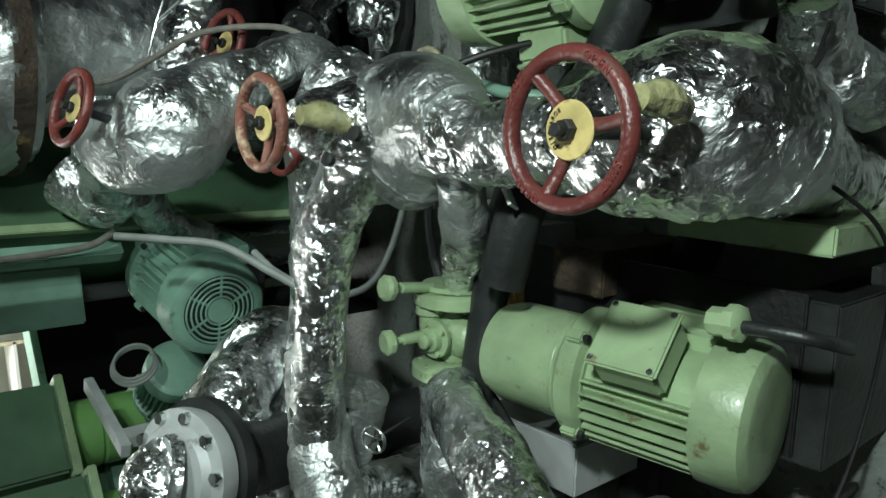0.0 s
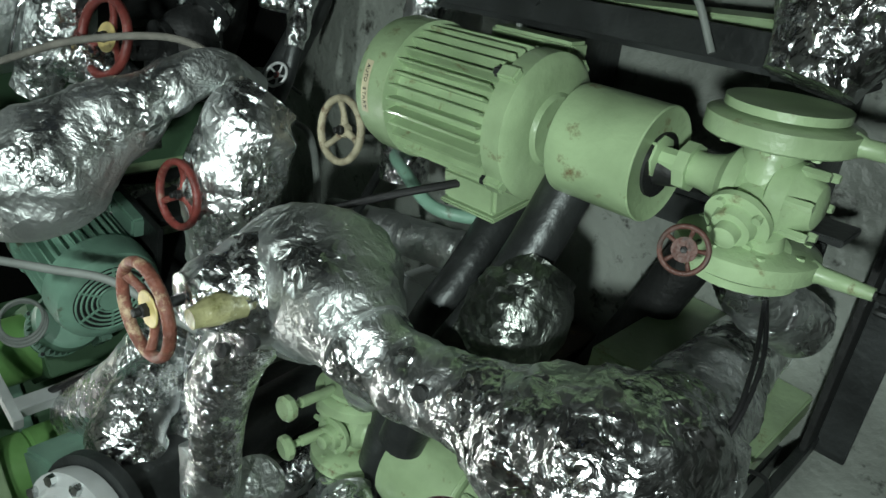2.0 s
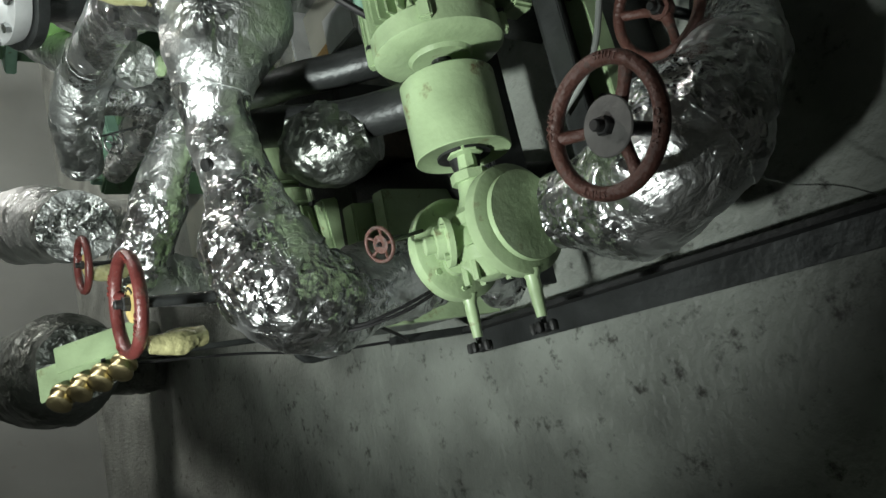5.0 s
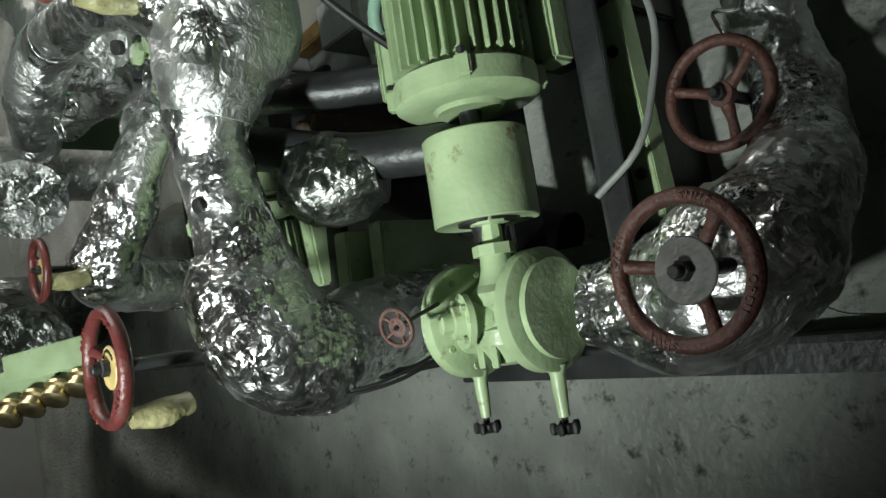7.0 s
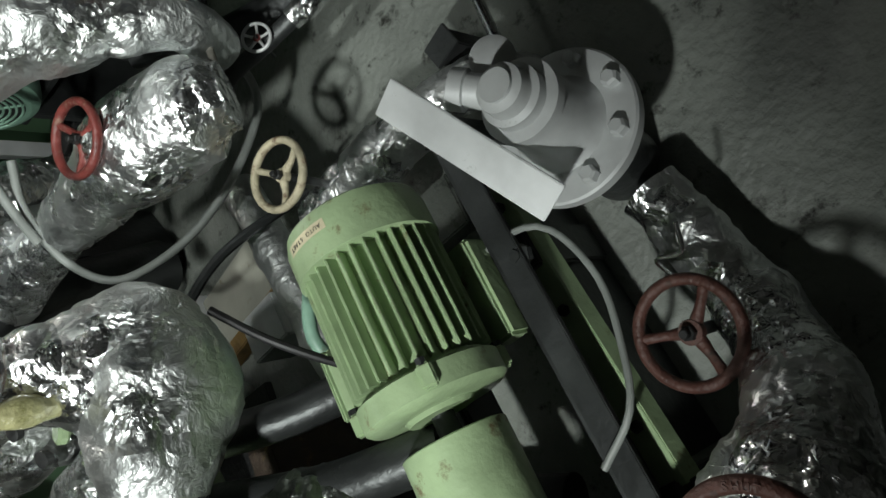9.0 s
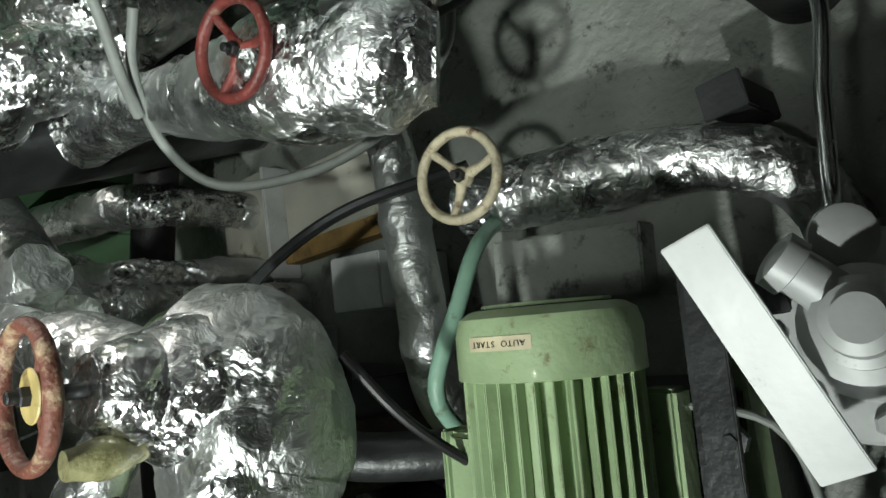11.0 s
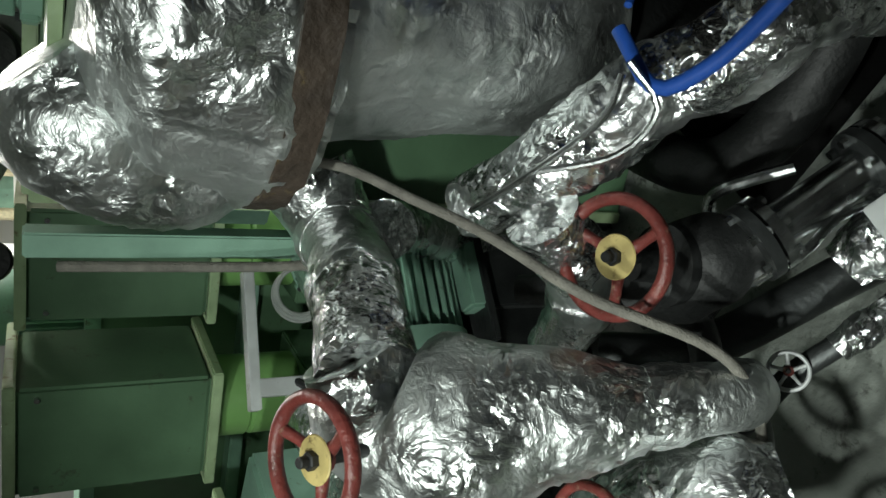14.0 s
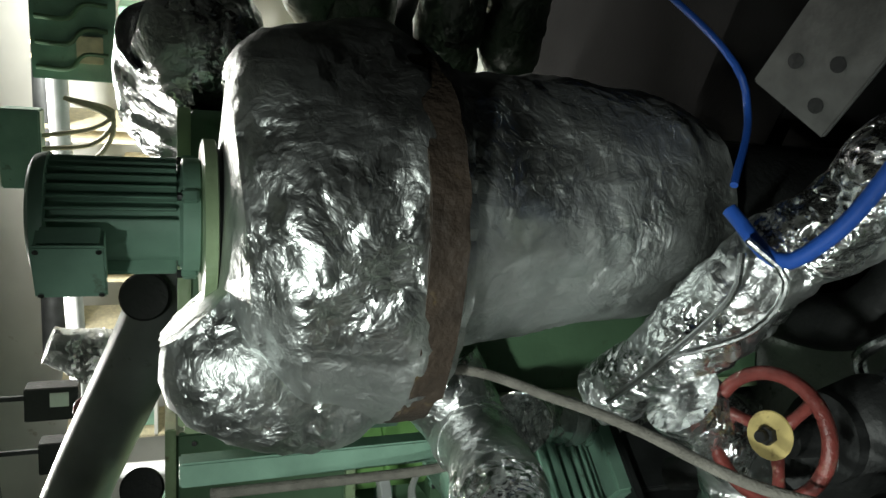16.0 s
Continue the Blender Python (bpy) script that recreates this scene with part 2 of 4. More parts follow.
def spline(pts, values, step):
    """Catmull-Rom through the points, with one value carried along, at about that step."""
    P = [Vector(p) for p in pts]
    P = [P[0] * 2 - P[1]] + P + [P[-1] * 2 - P[-2]]
    V = [values[0]] + list(values) + [values[-1]]
    out = []
    for i in range(1, len(P) - 2):
        k = max(2, int((P[i + 1] - P[i]).length / step))
        for j in range(k + (i == len(P) - 3)):
            t = j / k
            a, b, c, d = P[i - 1:i + 3]
            p = 0.5 * ((2 * b) + (c - a) * t + (2 * a - 5 * b + 4 * c - d) * t * t + (3 * b - a - 3 * c + d) * t ** 3)
            s = t * t * (3 - 2 * t)
            out.append((p, V[i] * (1 - s) + V[i + 1] * s))
    return out


def tube(pts, radii, step=0.01, n=24, crumple=0.0, freq=14.0, seed=0.0, bm=None, squash=0.0):
    """A closed tube along the points; crumple pushes it in and out like wrapped foil."""
    bm = bm or bmesh.new()
    line = spline(pts, radii, step)
    side, rings = None, []
    for i, (p, r) in enumerate(line):
        d = (line[min(i + 1, len(line) - 1)][0] - line[max(i - 1, 0)][0]).normalized()
        if side is None:
            side = d.orthogonal().normalized()
        side = (side - d * side.dot(d)).normalized()
        other = d.cross(side)
        ring = []
        for j in range(n):
            a = 2 * math.pi * j / n
            w = side * math.cos(a) + other * math.sin(a)
            q = p + w * r
            if crumple:
                s = q * freq + Vector((seed, seed * 0.7, -seed))
                big = noise.noise(q * 5 + Vector((seed, 3, 1)))
                f1 = noise.noise(s)
                f2 = 1 - 2 * abs(noise.noise(s * 1.9))
                f3 = 1 - 2 * abs(noise.noise(s * 4.3))
                tight = 0.35 + 0.65 * min(1, max(0, 0.5 + 2.5 * noise.noise(q * 6 + Vector((7, seed, 2)))))
                q = p + w * (r + crumple * (1.5 * big + tight * (0.4 * f1 + 0.6 * f2 + 0.4 * f3)))
            ring.append(bm.verts.new(q))
        rings.append(ring)
    for p, q in zip(rings, rings[1:]):
        for i in range(n):
            bm.faces.new((p[i], p[(i + 1) % n], q[(i + 1) % n], q[i]))
    for ring, k in ((rings[0], 0), (rings[-1], -1)):
        c = bm.verts.new(line[k][0])
        for i in range(n):
            bm.faces.new((ring[i], ring[(i + 1) % n], c))
    return bm


def foil_pipe(pts, radii, label, name="insulated_pipe", crumple=0.006, freq=14, mat=None, seed=0.0, n=56, step=0.008):
    ob = part(name, tube(pts, radii, step, n, crumple, freq, seed), mat or FOIL, sharp=0.5)
    line = spline(pts, radii, 0.02)
    for at in (0.33, 0.68):
        k = min(max(1, int(len(line) * at)), len(line) - 3)
        run = line[k - 1:k + 3]
        lap = tube([p for p, r in run], [r + d for (p, r), d in zip(run, (0.001, 0.0045, 0.004, -0.004))], step, n, crumple, freq, seed)
        part("foil_overlap", lap, mat or FOIL, ob, "", True, 0.5)
    return tagged(ob, label, "pipe", "foil-wrapped pipes")


def plain_pipe(pts, radii, mat, label, name="pipe", category="pipe", n=20, step=0.02):
    radii = radii if isinstance(radii, (list, tuple)) else [radii] * len(pts)
    return tagged(part(name, tube(pts, radii, step, n), mat), label, category)


# ---- handwheels ----
def handwheel(at, radius, label, mat, hub_mat, spokes=3, turn=0.0, tilt=(0, 0, 1), thick=0.105, stem=0.12, plate=0.36, stem_mat=None):
    m = axis_pose(at, Vector(at) + Vector(tilt), up=(0.3, 1, 0)) @ Matrix.Rotation(turn, 4, "Z")
    root = thing("valve_handwheel", label, "handwheel", m, "valve handwheels")
    part("rim", torus(radius * (1 - thick), radius * thick, 64, 14), mat, root)
    hz = -radius * 0.16
    for i in range(spokes):
        a = 2 * math.pi * i / spokes
        bm = tube([(radius * 0.16 * math.cos(a), radius * 0.16 * math.sin(a), hz), (radius * 0.5 * math.cos(a), radius * 0.5 * math.sin(a), hz * 0.8),
                   (radius * 0.93 * math.cos(a), radius * 0.93 * math.sin(a), 0)], [radius * 0.12, radius * 0.085, radius * 0.10], radius * 0.1, 12)
        part("spoke", bm, mat, root)
    part("hub", lathe([(radius * 0.2, hz - radius * 0.1), (radius * 0.22, hz), (radius * 0.19, hz + radius * 0.09)], 24), mat, root)
    if plate:
        part("hub_plate", lathe([(radius * plate * 0.97, hz + radius * 0.09), (radius * plate, hz + radius * 0.11), (radius * plate * 0.96, hz + radius * 0.13),
                                 (radius * 0.12, hz + radius * 0.135)], 32), hub_mat, root, "worn round hub plate")
    nut = lathe([(radius * 0.14, hz + radius * 0.13), (radius * 0.14, hz + radius * 0.24), (radius * 0.12, hz + radius * 0.26)], 6)
    lathe([(radius * 0.085, hz + radius * 0.2), (radius * 0.085, hz + radius * 0.38), (radius * 0.07, hz + radius * 0.4)], 16, None, nut)
    part("spindle_nut", nut, BLACK, root, "greasy black spindle nut")
    part("spindle", lathe([(radius * 0.11, -stem), (radius * 0.11, hz)], 16), stem_mat or DARK, root)
    return root


# ---- electric motor with finned body; z runs from the drive end to the fan end ----
def motor(m, r, length, label, mat, box_turn=0.0, grille=False, fins=32, box=True, feet=True, cover=0.24, box_at=0.36, box_len=0.34):
    root = thing("electric_motor", label, "motor", m, "electric motors")
    L = length
    f0, f1 = L * 0.16, L * (1 - cover)
    part("end_shield", lathe([(r * 0.45, -L * 0.02), (r * 0.5, 0), (r * 0.93, L * 0.012), (r * 1.0, L * 0.03), (r * 1.0, L * 0.13), (r * 0.86, L * 0.15), (r * 0.86, f0)], 48), mat, root)
    bm = lathe([(r * 0.78, f0), (r * 0.78, f1)], 48)
    part("stator_body", bm, mat, root)
    fin = bmesh.new()
    block(r * 0.23, r * 0.036, (f1 - f0) * 0.98, Matrix.Translation((r * 0.87, 0, (f0 + f1) / 2)), 0.0015, fin)
    fin_me = mesh_of(fin, "cooling_fin", mat)
    for i in range(fins):
        a = 2 * math.pi * i / fins
        d = (a - box_turn + math.pi) % (2 * math.pi) - math.pi
        if box and abs(d) < 0.42:
            continue
        o = new("cooling_fin", fin_me)
        o.parent = root
        o.matrix_basis = Matrix.Rotation(a, 4, "Z")
    part("fan_cover", lathe([(r * 0.97, f1 - L * 0.02), (r * 1.03, f1 - L * 0.015), (r * 1.03, L * 0.9), (r * 0.98, L * 0.96), (r * 0.86, L * 0.985), (r * 0.8, L * 0.99),
                             (r * 0.3, L * 0.992)], 48), mat, root)
    part("shaft", lathe([(r * 0.16, -L * 0.2), (r * 0.16, 0)], 20), DARK, root)
    for i in range(4):
        a = math.pi / 4 + i * math.pi / 2
        part("lug", block(r * 0.2, r * 0.2, L * 0.1, Matrix.Rotation(a, 4, "Z") @ Matrix.Translation((r * 1.0, 0, L * 0.09)), r * 0.03), mat, root)
        part("lug_bolt", lathe([(r * 0.07, L * 0.135), (r * 0.07, L * 0.165)], 6, Matrix.Rotation(a, 4, "Z") @ Matrix.Translation((r * 1.02, 0, 0))), DARK, root)
    if grille:
        # flat black disc paints the shade inside the fan opening
        part("grille_recess", lathe([(r * 0.74, L * 0.991), (r * 0.74, L * 0.9935)], 40), BLACK, root, "black disc standing in for the shaded fan opening")
        for k in (0.70, 0.60, 0.50, 0.40, 0.30):
            part("grille_ring", torus(r * k, r * 0.022, 40, 6, Matrix.Translation((0, 0, L * 0.999))), mat, root)
        for i in range(6):
            a = i * math.pi / 3
            part("grille_bar", block(r * 0.48, r * 0.05, r * 0.03, Matrix.Rotation(a, 4, "Z") @ Matrix.Translation((r * 0.5, 0, L * 0.999)), 0.001), mat, root)
        part("grille_boss", lathe([(r * 0.26, L * 0.99), (r * 0.26, L * 1.004), (r * 0.05, L * 1.005)], 24), mat, root)
    if box:
        rot = Matrix.Rotation(box_turn, 4, "Z")
        part("terminal_box", block(r * 0.5, r * 0.95, L * box_len, rot @ Matrix.Translation((r * 1.12, 0, L * box_at)), r * 0.06), mat, root)
        part("terminal_box_lid", block(r * 0.08, r * 1.02, L * box_len * 1.06, rot @ Matrix.Translation((r * 1.41, 0, L * box_at)), r * 0.03), mat, root)
        for sy in (-1, 1):
            for sz in (-1, 1):
                part("lid_screw", lathe([(r * 0.045, 0), (r * 0.045, r * 0.03)], 8, rot @ Matrix.Translation((r * 1.45, sy * r * 0.43, L * box_at + sz * L * box_len * 0.44)) @ Matrix.Rotation(math.pi / 2, 4, "Y")), STEEL, root)
    if feet:
        for sx in (-1, 1):
            part("foot", block(r * 0.45, r * 0.42, L * 0.5, Matrix.Translation((sx * r * 0.78, -r * 1.0, L * 0.4)), r * 0.05), mat, root)
    return root


# ---- pump: axis z from the drive end outwards, up is y ----
def pump(m, r, label, mat, cocks=True, lean=0.0):
    root = thing("screw_pump", label, "pump", m, "green pumps")
    part("gland_flange", lathe([(r * 0.5, 0.0), (r * 0.55, 0.005), (r * 0.55, 0.018), (r * 0.3, 0.02), (r * 0.3, 0.05), (r * 0.6, 0.052), (r * 0.6, 0.07)], 8), mat, root)
    part("neck", lathe([(r * 0.42, 0.06), (r * 0.45, 0.09), (r * 0.55, 0.11), (r * 0.8, 0.13)], 24), mat, root)
    part("body", lathe([(r * 0.6, 0.115), (r * 0.85, 0.13), (r * 0.88, 0.15), (r * 0.72, 0.155), (r * 0.72, 0.185), (r * 0.88, 0.19), (r * 0.86, 0.215), (r * 0.7, 0.225), (r * 0.5, 0.245), (r * 0.3, 0.25)], 32), mat, root)
    for i in range(6):
        a = i * math.pi / 3 + 0.3
        part("cover_bolt", lathe([(r * 0.12, 0.215), (r * 0.12, 0.245), (r * 0.1, 0.25)], 6, Matrix.Rotation(a, 4, "Z") @ Matrix.Translation((r * 0.78, 0, 0))), mat, root)
    # relief valve on top
    up = Matrix.Rotation(lean, 4, "Z") @ Matrix.Translation((0, r * 0.5, 0.17)) @ Matrix.Rotation(-math.pi / 2, 4, "X")
    part("relief_valve", lathe([(r * 0.55, 0), (r * 0.5, r * 0.5), (r * 0.75, r * 0.55), (r * 0.75, r * 0.72), (r * 0.5, r * 0.75), (r * 0.45, r * 1.0), (r * 0.28, r * 1.02), (r * 0.28, r * 1.3), (r * 0.22, r * 1.34)], 24, up), mat, root)
    for i in range(4):
        a = i * math.pi / 2 + 0.6
        part("relief_bolt", lathe([(r * 0.11, r * 0.7), (r * 0.11, r * 0.86)], 6, up @ Matrix.Rotation(a, 4, "Z") @ Matrix.Translation((r * 0.6, 0, 0))), mat, root)
    # side valve with a round cap
    side = Matrix.Rotation(lean, 4, "Z") @ Matrix.Translation((-r * 0.3, r * 0.85, 0.2)) @ Matrix.Rotation(-math.pi / 2, 4, "Y")
    part("side_valve", lathe([(r * 0.42, 0), (r * 0.42, r * 0.5), (r * 0.58, r * 0.55), (r * 0.58, r * 0.8), (r * 0.36, r * 0.84), (r * 0.34, r * 1.15), (r * 0.26, r * 1.24)], 20, side), mat, root)
    for i in range(5):
        part("side_valve_bolt", lathe([(r * 0.08, r * 0.78), (r * 0.08, r * 0.9)], 6, side @ Matrix.Rotation(i * 1.2566, 4, "Z") @ Matrix.Translation((r * 0.47, 0, 0))), mat, root)
    for sx in (-1, 1):
        s = Matrix.Translation((0, 0, 0.17)) @ Matrix.Rotation(sx * math.pi / 2, 4, "Y")
        part("branch", lathe([(r * 0.7, 0), (r * 0.6, r * 1.25)], 28, s), mat, root)
        part("branch_flange", lathe([(r * 0.75, r * 1.0), (r * 1.55, r * 1.2), (r * 1.62, r * 1.25), (r * 1.62, r * 1.65), (r * 1.55, r * 1.69), (r * 1.0, r * 1.79)], 36, s), mat, root)
        part("counter_flange", lathe([(r * 0.95, r * 1.8), (r * 1.3, r * 1.81), (r * 1.3, r * 2.0), (r * 0.7, r * 2.02)], 36, s), mat, root)
        for i in range(8):
            a = i * math.pi / 4 + 0.2
            part("flange_bolt", lathe([(r * 0.1, r * 1.05), (r * 0.1, r * 1.23)], 6, s @ Matrix.Rotation(a, 4, "Z") @ Matrix.Translation((r * 1.3, 0, r * 0.05))), mat, root)
        if cocks:
            c = Matrix.Translation((sx * r * 1.45, -r * 0.1, 0.17 + r * 1.45))
            part("drain_tube", lathe([(r * 0.3, 0), (r * 0.2, 0.015), (r * 0.2, 0.035), (r * 0.15, 0.08)], 16, c), mat, root)
            part("drain_cock", lathe([(r * 0.09, 0.07), (r * 0.09, 0.09), (r * 0.26, 0.092), (r * 0.28, 0.1), (r * 0.22, 0.106)], 10, c), BLACK, root, "small black star knob")
            for q in range(5):
                part("knob_lobe", lathe([(r * 0.07, 0.088), (r * 0.1, 0.092), (r * 0.1, 0.102), (r * 0.07, 0.106)], 8, c @ Matrix.Rotation(q * 1.2566, 4, "Z") @ Matrix.Translation((r * 0.32, 0, 0))), BLACK, root)
    return root


# ---- setting ----
def slab(name, x0, y0, z0, x1, y1, z1, mat, label, category, bevel=0.0):
    ob = part(name, block(x1 - x0, y1 - y0, z1 - z0, Matrix.Translation(((x0 + x1) / 2, (y0 + y1) / 2, (z0 + z1) / 2)), bevel), mat, None, "", False)
    return tagged(ob, label, category, "", "structure")


slab("floor", -5, -2.6, -0.12, 3.6, 7.2, 0, FLOOR, "stained grey painted steel deck with chips", "floor")
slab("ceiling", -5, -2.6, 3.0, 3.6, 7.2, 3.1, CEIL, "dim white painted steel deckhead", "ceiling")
slab("wall_south", -5, -2.7, 0, 3.6, -2.6, 3.0, WALL_GREY, "grey painted bulkhead", "wall")
slab("wall_east", 3.6, -2.7, 0, 3.7, 7.3, 3.0, WALL_GREY, "grey painted bulkhead", "wall")
slab("wall_west", -5.1, -2.7, 0, -5, 7.3, 3.0, WALL_GREY, "grey painted bulkhead", "wall")
slab("wall_north", -5, 7.2, 0, 3.6, 7.3, 3.0, WHITE, "white painted bulkhead", "wall")


# ---- pump set beside the walkway ----
B0, B1 = Vector((0.55, 1.165, 0.43)), Vector((0.41, 0.42, 0.43))
bdir = (B1 - B0).normalized()
motor(axis_pose(B0 + bdir * 0.375, B0), 0.125, 0.375, "pale green finned electric motor lying on its bed", GREEN, box_turn=-0.15, grille=True)
guard = thing("coupling_guard", "pale green sheet coupling guard between motor and pump", "coupling guard", axis_pose(B0 + bdir * 0.425, B1))
part("shell", lathe([(0.078, 0.004), (0.088, 0), (0.09, 0.002), (0.09, 0.148), (0.088, 0.15), (0.078, 0.146)], 48), GREEN, guard)
part("coupling", lathe([(0.05, 0.01), (0.05, 0.151), (0.03, 0.152), (0.02, 0.2)], 24), BLACK, guard, "dark coupling inside the guard")
pump(axis_pose(B0 + bdir * 0.565 + Vector((0.015, 0, 0.01)), B1 + Vector((0.015, 0, 0.01))), 0.06, "pale green screw pump with drain cocks", GREEN, lean=0.45)

bed = thing("pump_bed", "green painted channel bed under the pump set", "machine bed")
for k, x in enumerate((0.40, 0.62)):
    m = pose(x, 0.78, 0.25, 0, 0, -10)
    part("channel_web", block(0.012, 0.82, 0.09, m, 0.002), DARK, bed)
    part("channel_flange", block(0.05, 0.78, 0.012, m @ Matrix.Translation((0.03 if k else -0.03, 0, 0.045)), 0.002), DARK, bed)
for y in (0.5, 0.98):
    part("leg", block(0.3, 0.08, 0.24, pose(0.5 + (y - 0.7) * 0.15, y, 0.12, 0, 0, -10), 0.004), DARK, bed, "dark steel stool")
part("bolt", lathe([(0.02, 0), (0.02, 0.014), (0.011, 0.015), (0.011, 0.03)], 6, pose(0.69, 0.93, 0.275)), DARK, bed)
rail = thing("bed_rail", "green painted flat rail beside the motor", "rail")
part("strip", block(0.055, 0.66, 0.012, pose(0.655, 0.83, 0.215, 0, -10, -7.4), 0.003), GREEN, rail)
part("lip", block(0.008, 0.66, 0.04, pose(0.682, 0.83, 0.205, 0, -10, -7.4), 0.002), GREEN, rail)
for k in range(3):
    part("bolt_head", lathe([(0.011, 0), (0.011, 0.008), (0.007, 0.01)], 6, pose(0.655 + (k - 1) * 0.028, 0.83 + (k - 1) * 0.22, 0.221)), DARK, rail)
part("support", block(0.02, 0.6, 0.205, pose(0.65, 0.83, 0.103, 0, 0, -7.4), 0.002), DARK, rail)

# ---- second pump set ----
A0, A1 = Vector((-0.38, 0.60, 0.43)), Vector((-0.21, 1.26, 0.52))
adir = (A1 - A0).normalized()
motor(axis_pose(A0 + adir * 0.36, A0), 0.128, 0.36, "pale green finned motor with a terminal box", GREEN, box_turn=0.8, box_at=0.45)
g2 = thing("coupling_guard", "pale green domed coupling guard over a shaft", "coupling guard", axis_pose(A0 + adir * 0.365, A1))
part("shell", lathe([(0.1, 0), (0.106, 0.003), (0.106, 0.15), (0.095, 0.185), (0.06, 0.2), (0.05, 0.2)], 48), GREEN, g2)
part("seam", torus(0.106, 0.0025, 48, 6, Matrix.Translation((0, 0, 0.01))), GREEN, g2)
pump(axis_pose(A0 + adir * 0.53, A1), 0.058, "pale green screw pump between foil-wrapped pipes", GREEN, cocks=False)
bedA = thing("pump_bed", "dark steel bed under the second pump set", "machine bed")
part("plate", block(0.30, 0.66, 0.02, pose(-0.25, 0.92, 0.31, 0, 0, -14), 0.003), BLACK, bedA)
for y in (0.6, 1.15):
    part("leg", block(0.3, 0.1, 0.31, pose(-0.34 + (y - 0.6) * 0.25, y, 0.155, 0, 0, -14), 0.004), DARK, bedA)
cg = thing("cable_gland", "green cable gland with a grey cable", "cable")
part("gland", lathe([(0.024, 0), (0.024, 0.03), (0.03, 0.032), (0.03, 0.05), (0.02, 0.055)], 8, axis_pose((-0.195, 0.625, 0.53), (-0.205, 0.525, 0.54))), GREEN, cg)
part("cable", tube([(-0.205, 0.575, 0.535), (-0.215, 0.52, 0.53), (-0.235, 0.47, 0.50), (-0.27, 0.49, 0.36)], [0.011] * 4, 0.02, 12), DARK, cg)
for i, (p, q) in enumerate((((-0.09, 1.25, 0.645), (-0.08, 1.24, 0.745)), ((-0.2, 1.28, 0.63), (-0.2, 1.29, 0.72)))):
    v = thing("vent_cock", "small green vent cock on the pump", "cock", axis_pose(p, q))
    part("stem", lathe([(0.012, -0.06), (0.012, 0.03), (0.008, 0.031), (0.008, 0.06)], 12), GREEN, v)
    part("knob", lathe([(0.024, 0.055), (0.028, 0.06), (0.028, 0.072), (0.02, 0.078)], 9), GREEN, v)

# ---- third motor, fan end towards the walkway ----
motor(axis_pose((0.06, 2.60, 0.66), (-0.10, 2.22, 0.66)), 0.155, 0.42, "grey green motor with a ringed fan grille", GREEN_DULL, box_turn=3.7, grille=True)
st = thing("motor_stool", "dark steel stool carrying a motor", "stool")
part("top", block(0.32, 0.4, 0.02, pose(0.0, 2.45, 0.49, 0, 0, -22), 0.003), DARK, st)
for dx in (-0.12, 0.12):
    part("leg", block(0.03, 0.3, 0.48, pose(dx, 2.45, 0.24, 0, 0, -22), 0.003), DARK, st)

# ---- handwheels ----
W1 = handwheel((0.083, 0.52, 0.957), 0.096, "dark red handwheel with a yellow plate", RED_DARK, YELLOW, turn=0.75, stem=0.15)
handwheel((0.24, 1.166, 0.992), 0.088, "rusty red handwheel with a yellow hub", RUST_RED, YELLOW, turn=1.2, stem=0.14)
handwheel((0.41, 1.762, 1.14), 0.093, "red handwheel with a brown hub plate", RED, YELLOW, turn=0.2, tilt=(0.25, -0.2, 1), stem=0.18)
handwheel((0.302, 1.634, 0.69), 0.082, "red handwheel with three slim spokes", RED, BROWN, turn=0.1, tilt=(0.1, -0.1, 1), plate=0, stem=0.1)
handwheel((0.427, 1.409, 0.395), 0.08, "flaking beige handwheel with three spokes", BEIGE, BEIGE, turn=0.4, plate=0.0, stem=0.2, tilt=(0.15, 0, 1))
handwheel((0.644, 1.905, 0.687), 0.100, "red handwheel with a yellow plate", RED, YELLOW, turn=0.0, tilt=(0.2, -0.2, 1), stem=0.26)
handwheel((0.809, 0.658, 0.247), 0.090, "rust brown iron handwheel on a wrapped valve", BROWN, BROWN, turn=0.8, plate=0.22, stem=0.12)
W8 = handwheel((0.833, 0.387, 0.56), 0.095, "brown red iron handwheel with a grey hub disc", BROWN, GREY_HUB, turn=0.95, plate=0.42, stem=0.14)
handwheel((-0.50, 0.88, 0.89), 0.075, "small red handwheel with a yellow plate", RED_DARK, YELLOW, turn=0.5, stem=0.14)
handwheel((0.536, 1.741, 0.333), 0.036, "small white handwheel with five spokes", SILVER, RED, spokes=5, tilt=(0.5, -0.3, 0.8), plate=0.25, stem=0.12)
handwheel((0.39, 0.456, 0.632), 0.032, "small scalloped dark red handwheel", BROWN, BROWN, spokes=5, tilt=(0.2, -0.3, 1), plate=0.5, stem=0.12)
handwheel((-0.20, 3.30, 1.56), 0.10, "bright red handwheel on a wrapped valve", RED, RED, spokes=4, plate=0, stem=0.16)
handwheel((-0.55, 3.45, 1.73), 0.075, "dark red handwheel with a yellow hub", RED_DARK, YELLOW, spokes=4, tilt=(-0.1, -1, 0.2), plate=0.3, stem=0.16)
handwheel((0.76, 2.97, 1.44), 0.085, "rusty red handwheel with five spokes", RUST_RED, BROWN, spokes=5, tilt=(0.2, -1, 0.3), plate=0, stem=0.16)
handwheel((-0.36, 1.17, 0.84), 0.028, "tiny bare metal handwheel on a small valve", STEEL, STEEL, spokes=5, tilt=(-0.1, -0.3, 1), plate=0, stem=0.12)


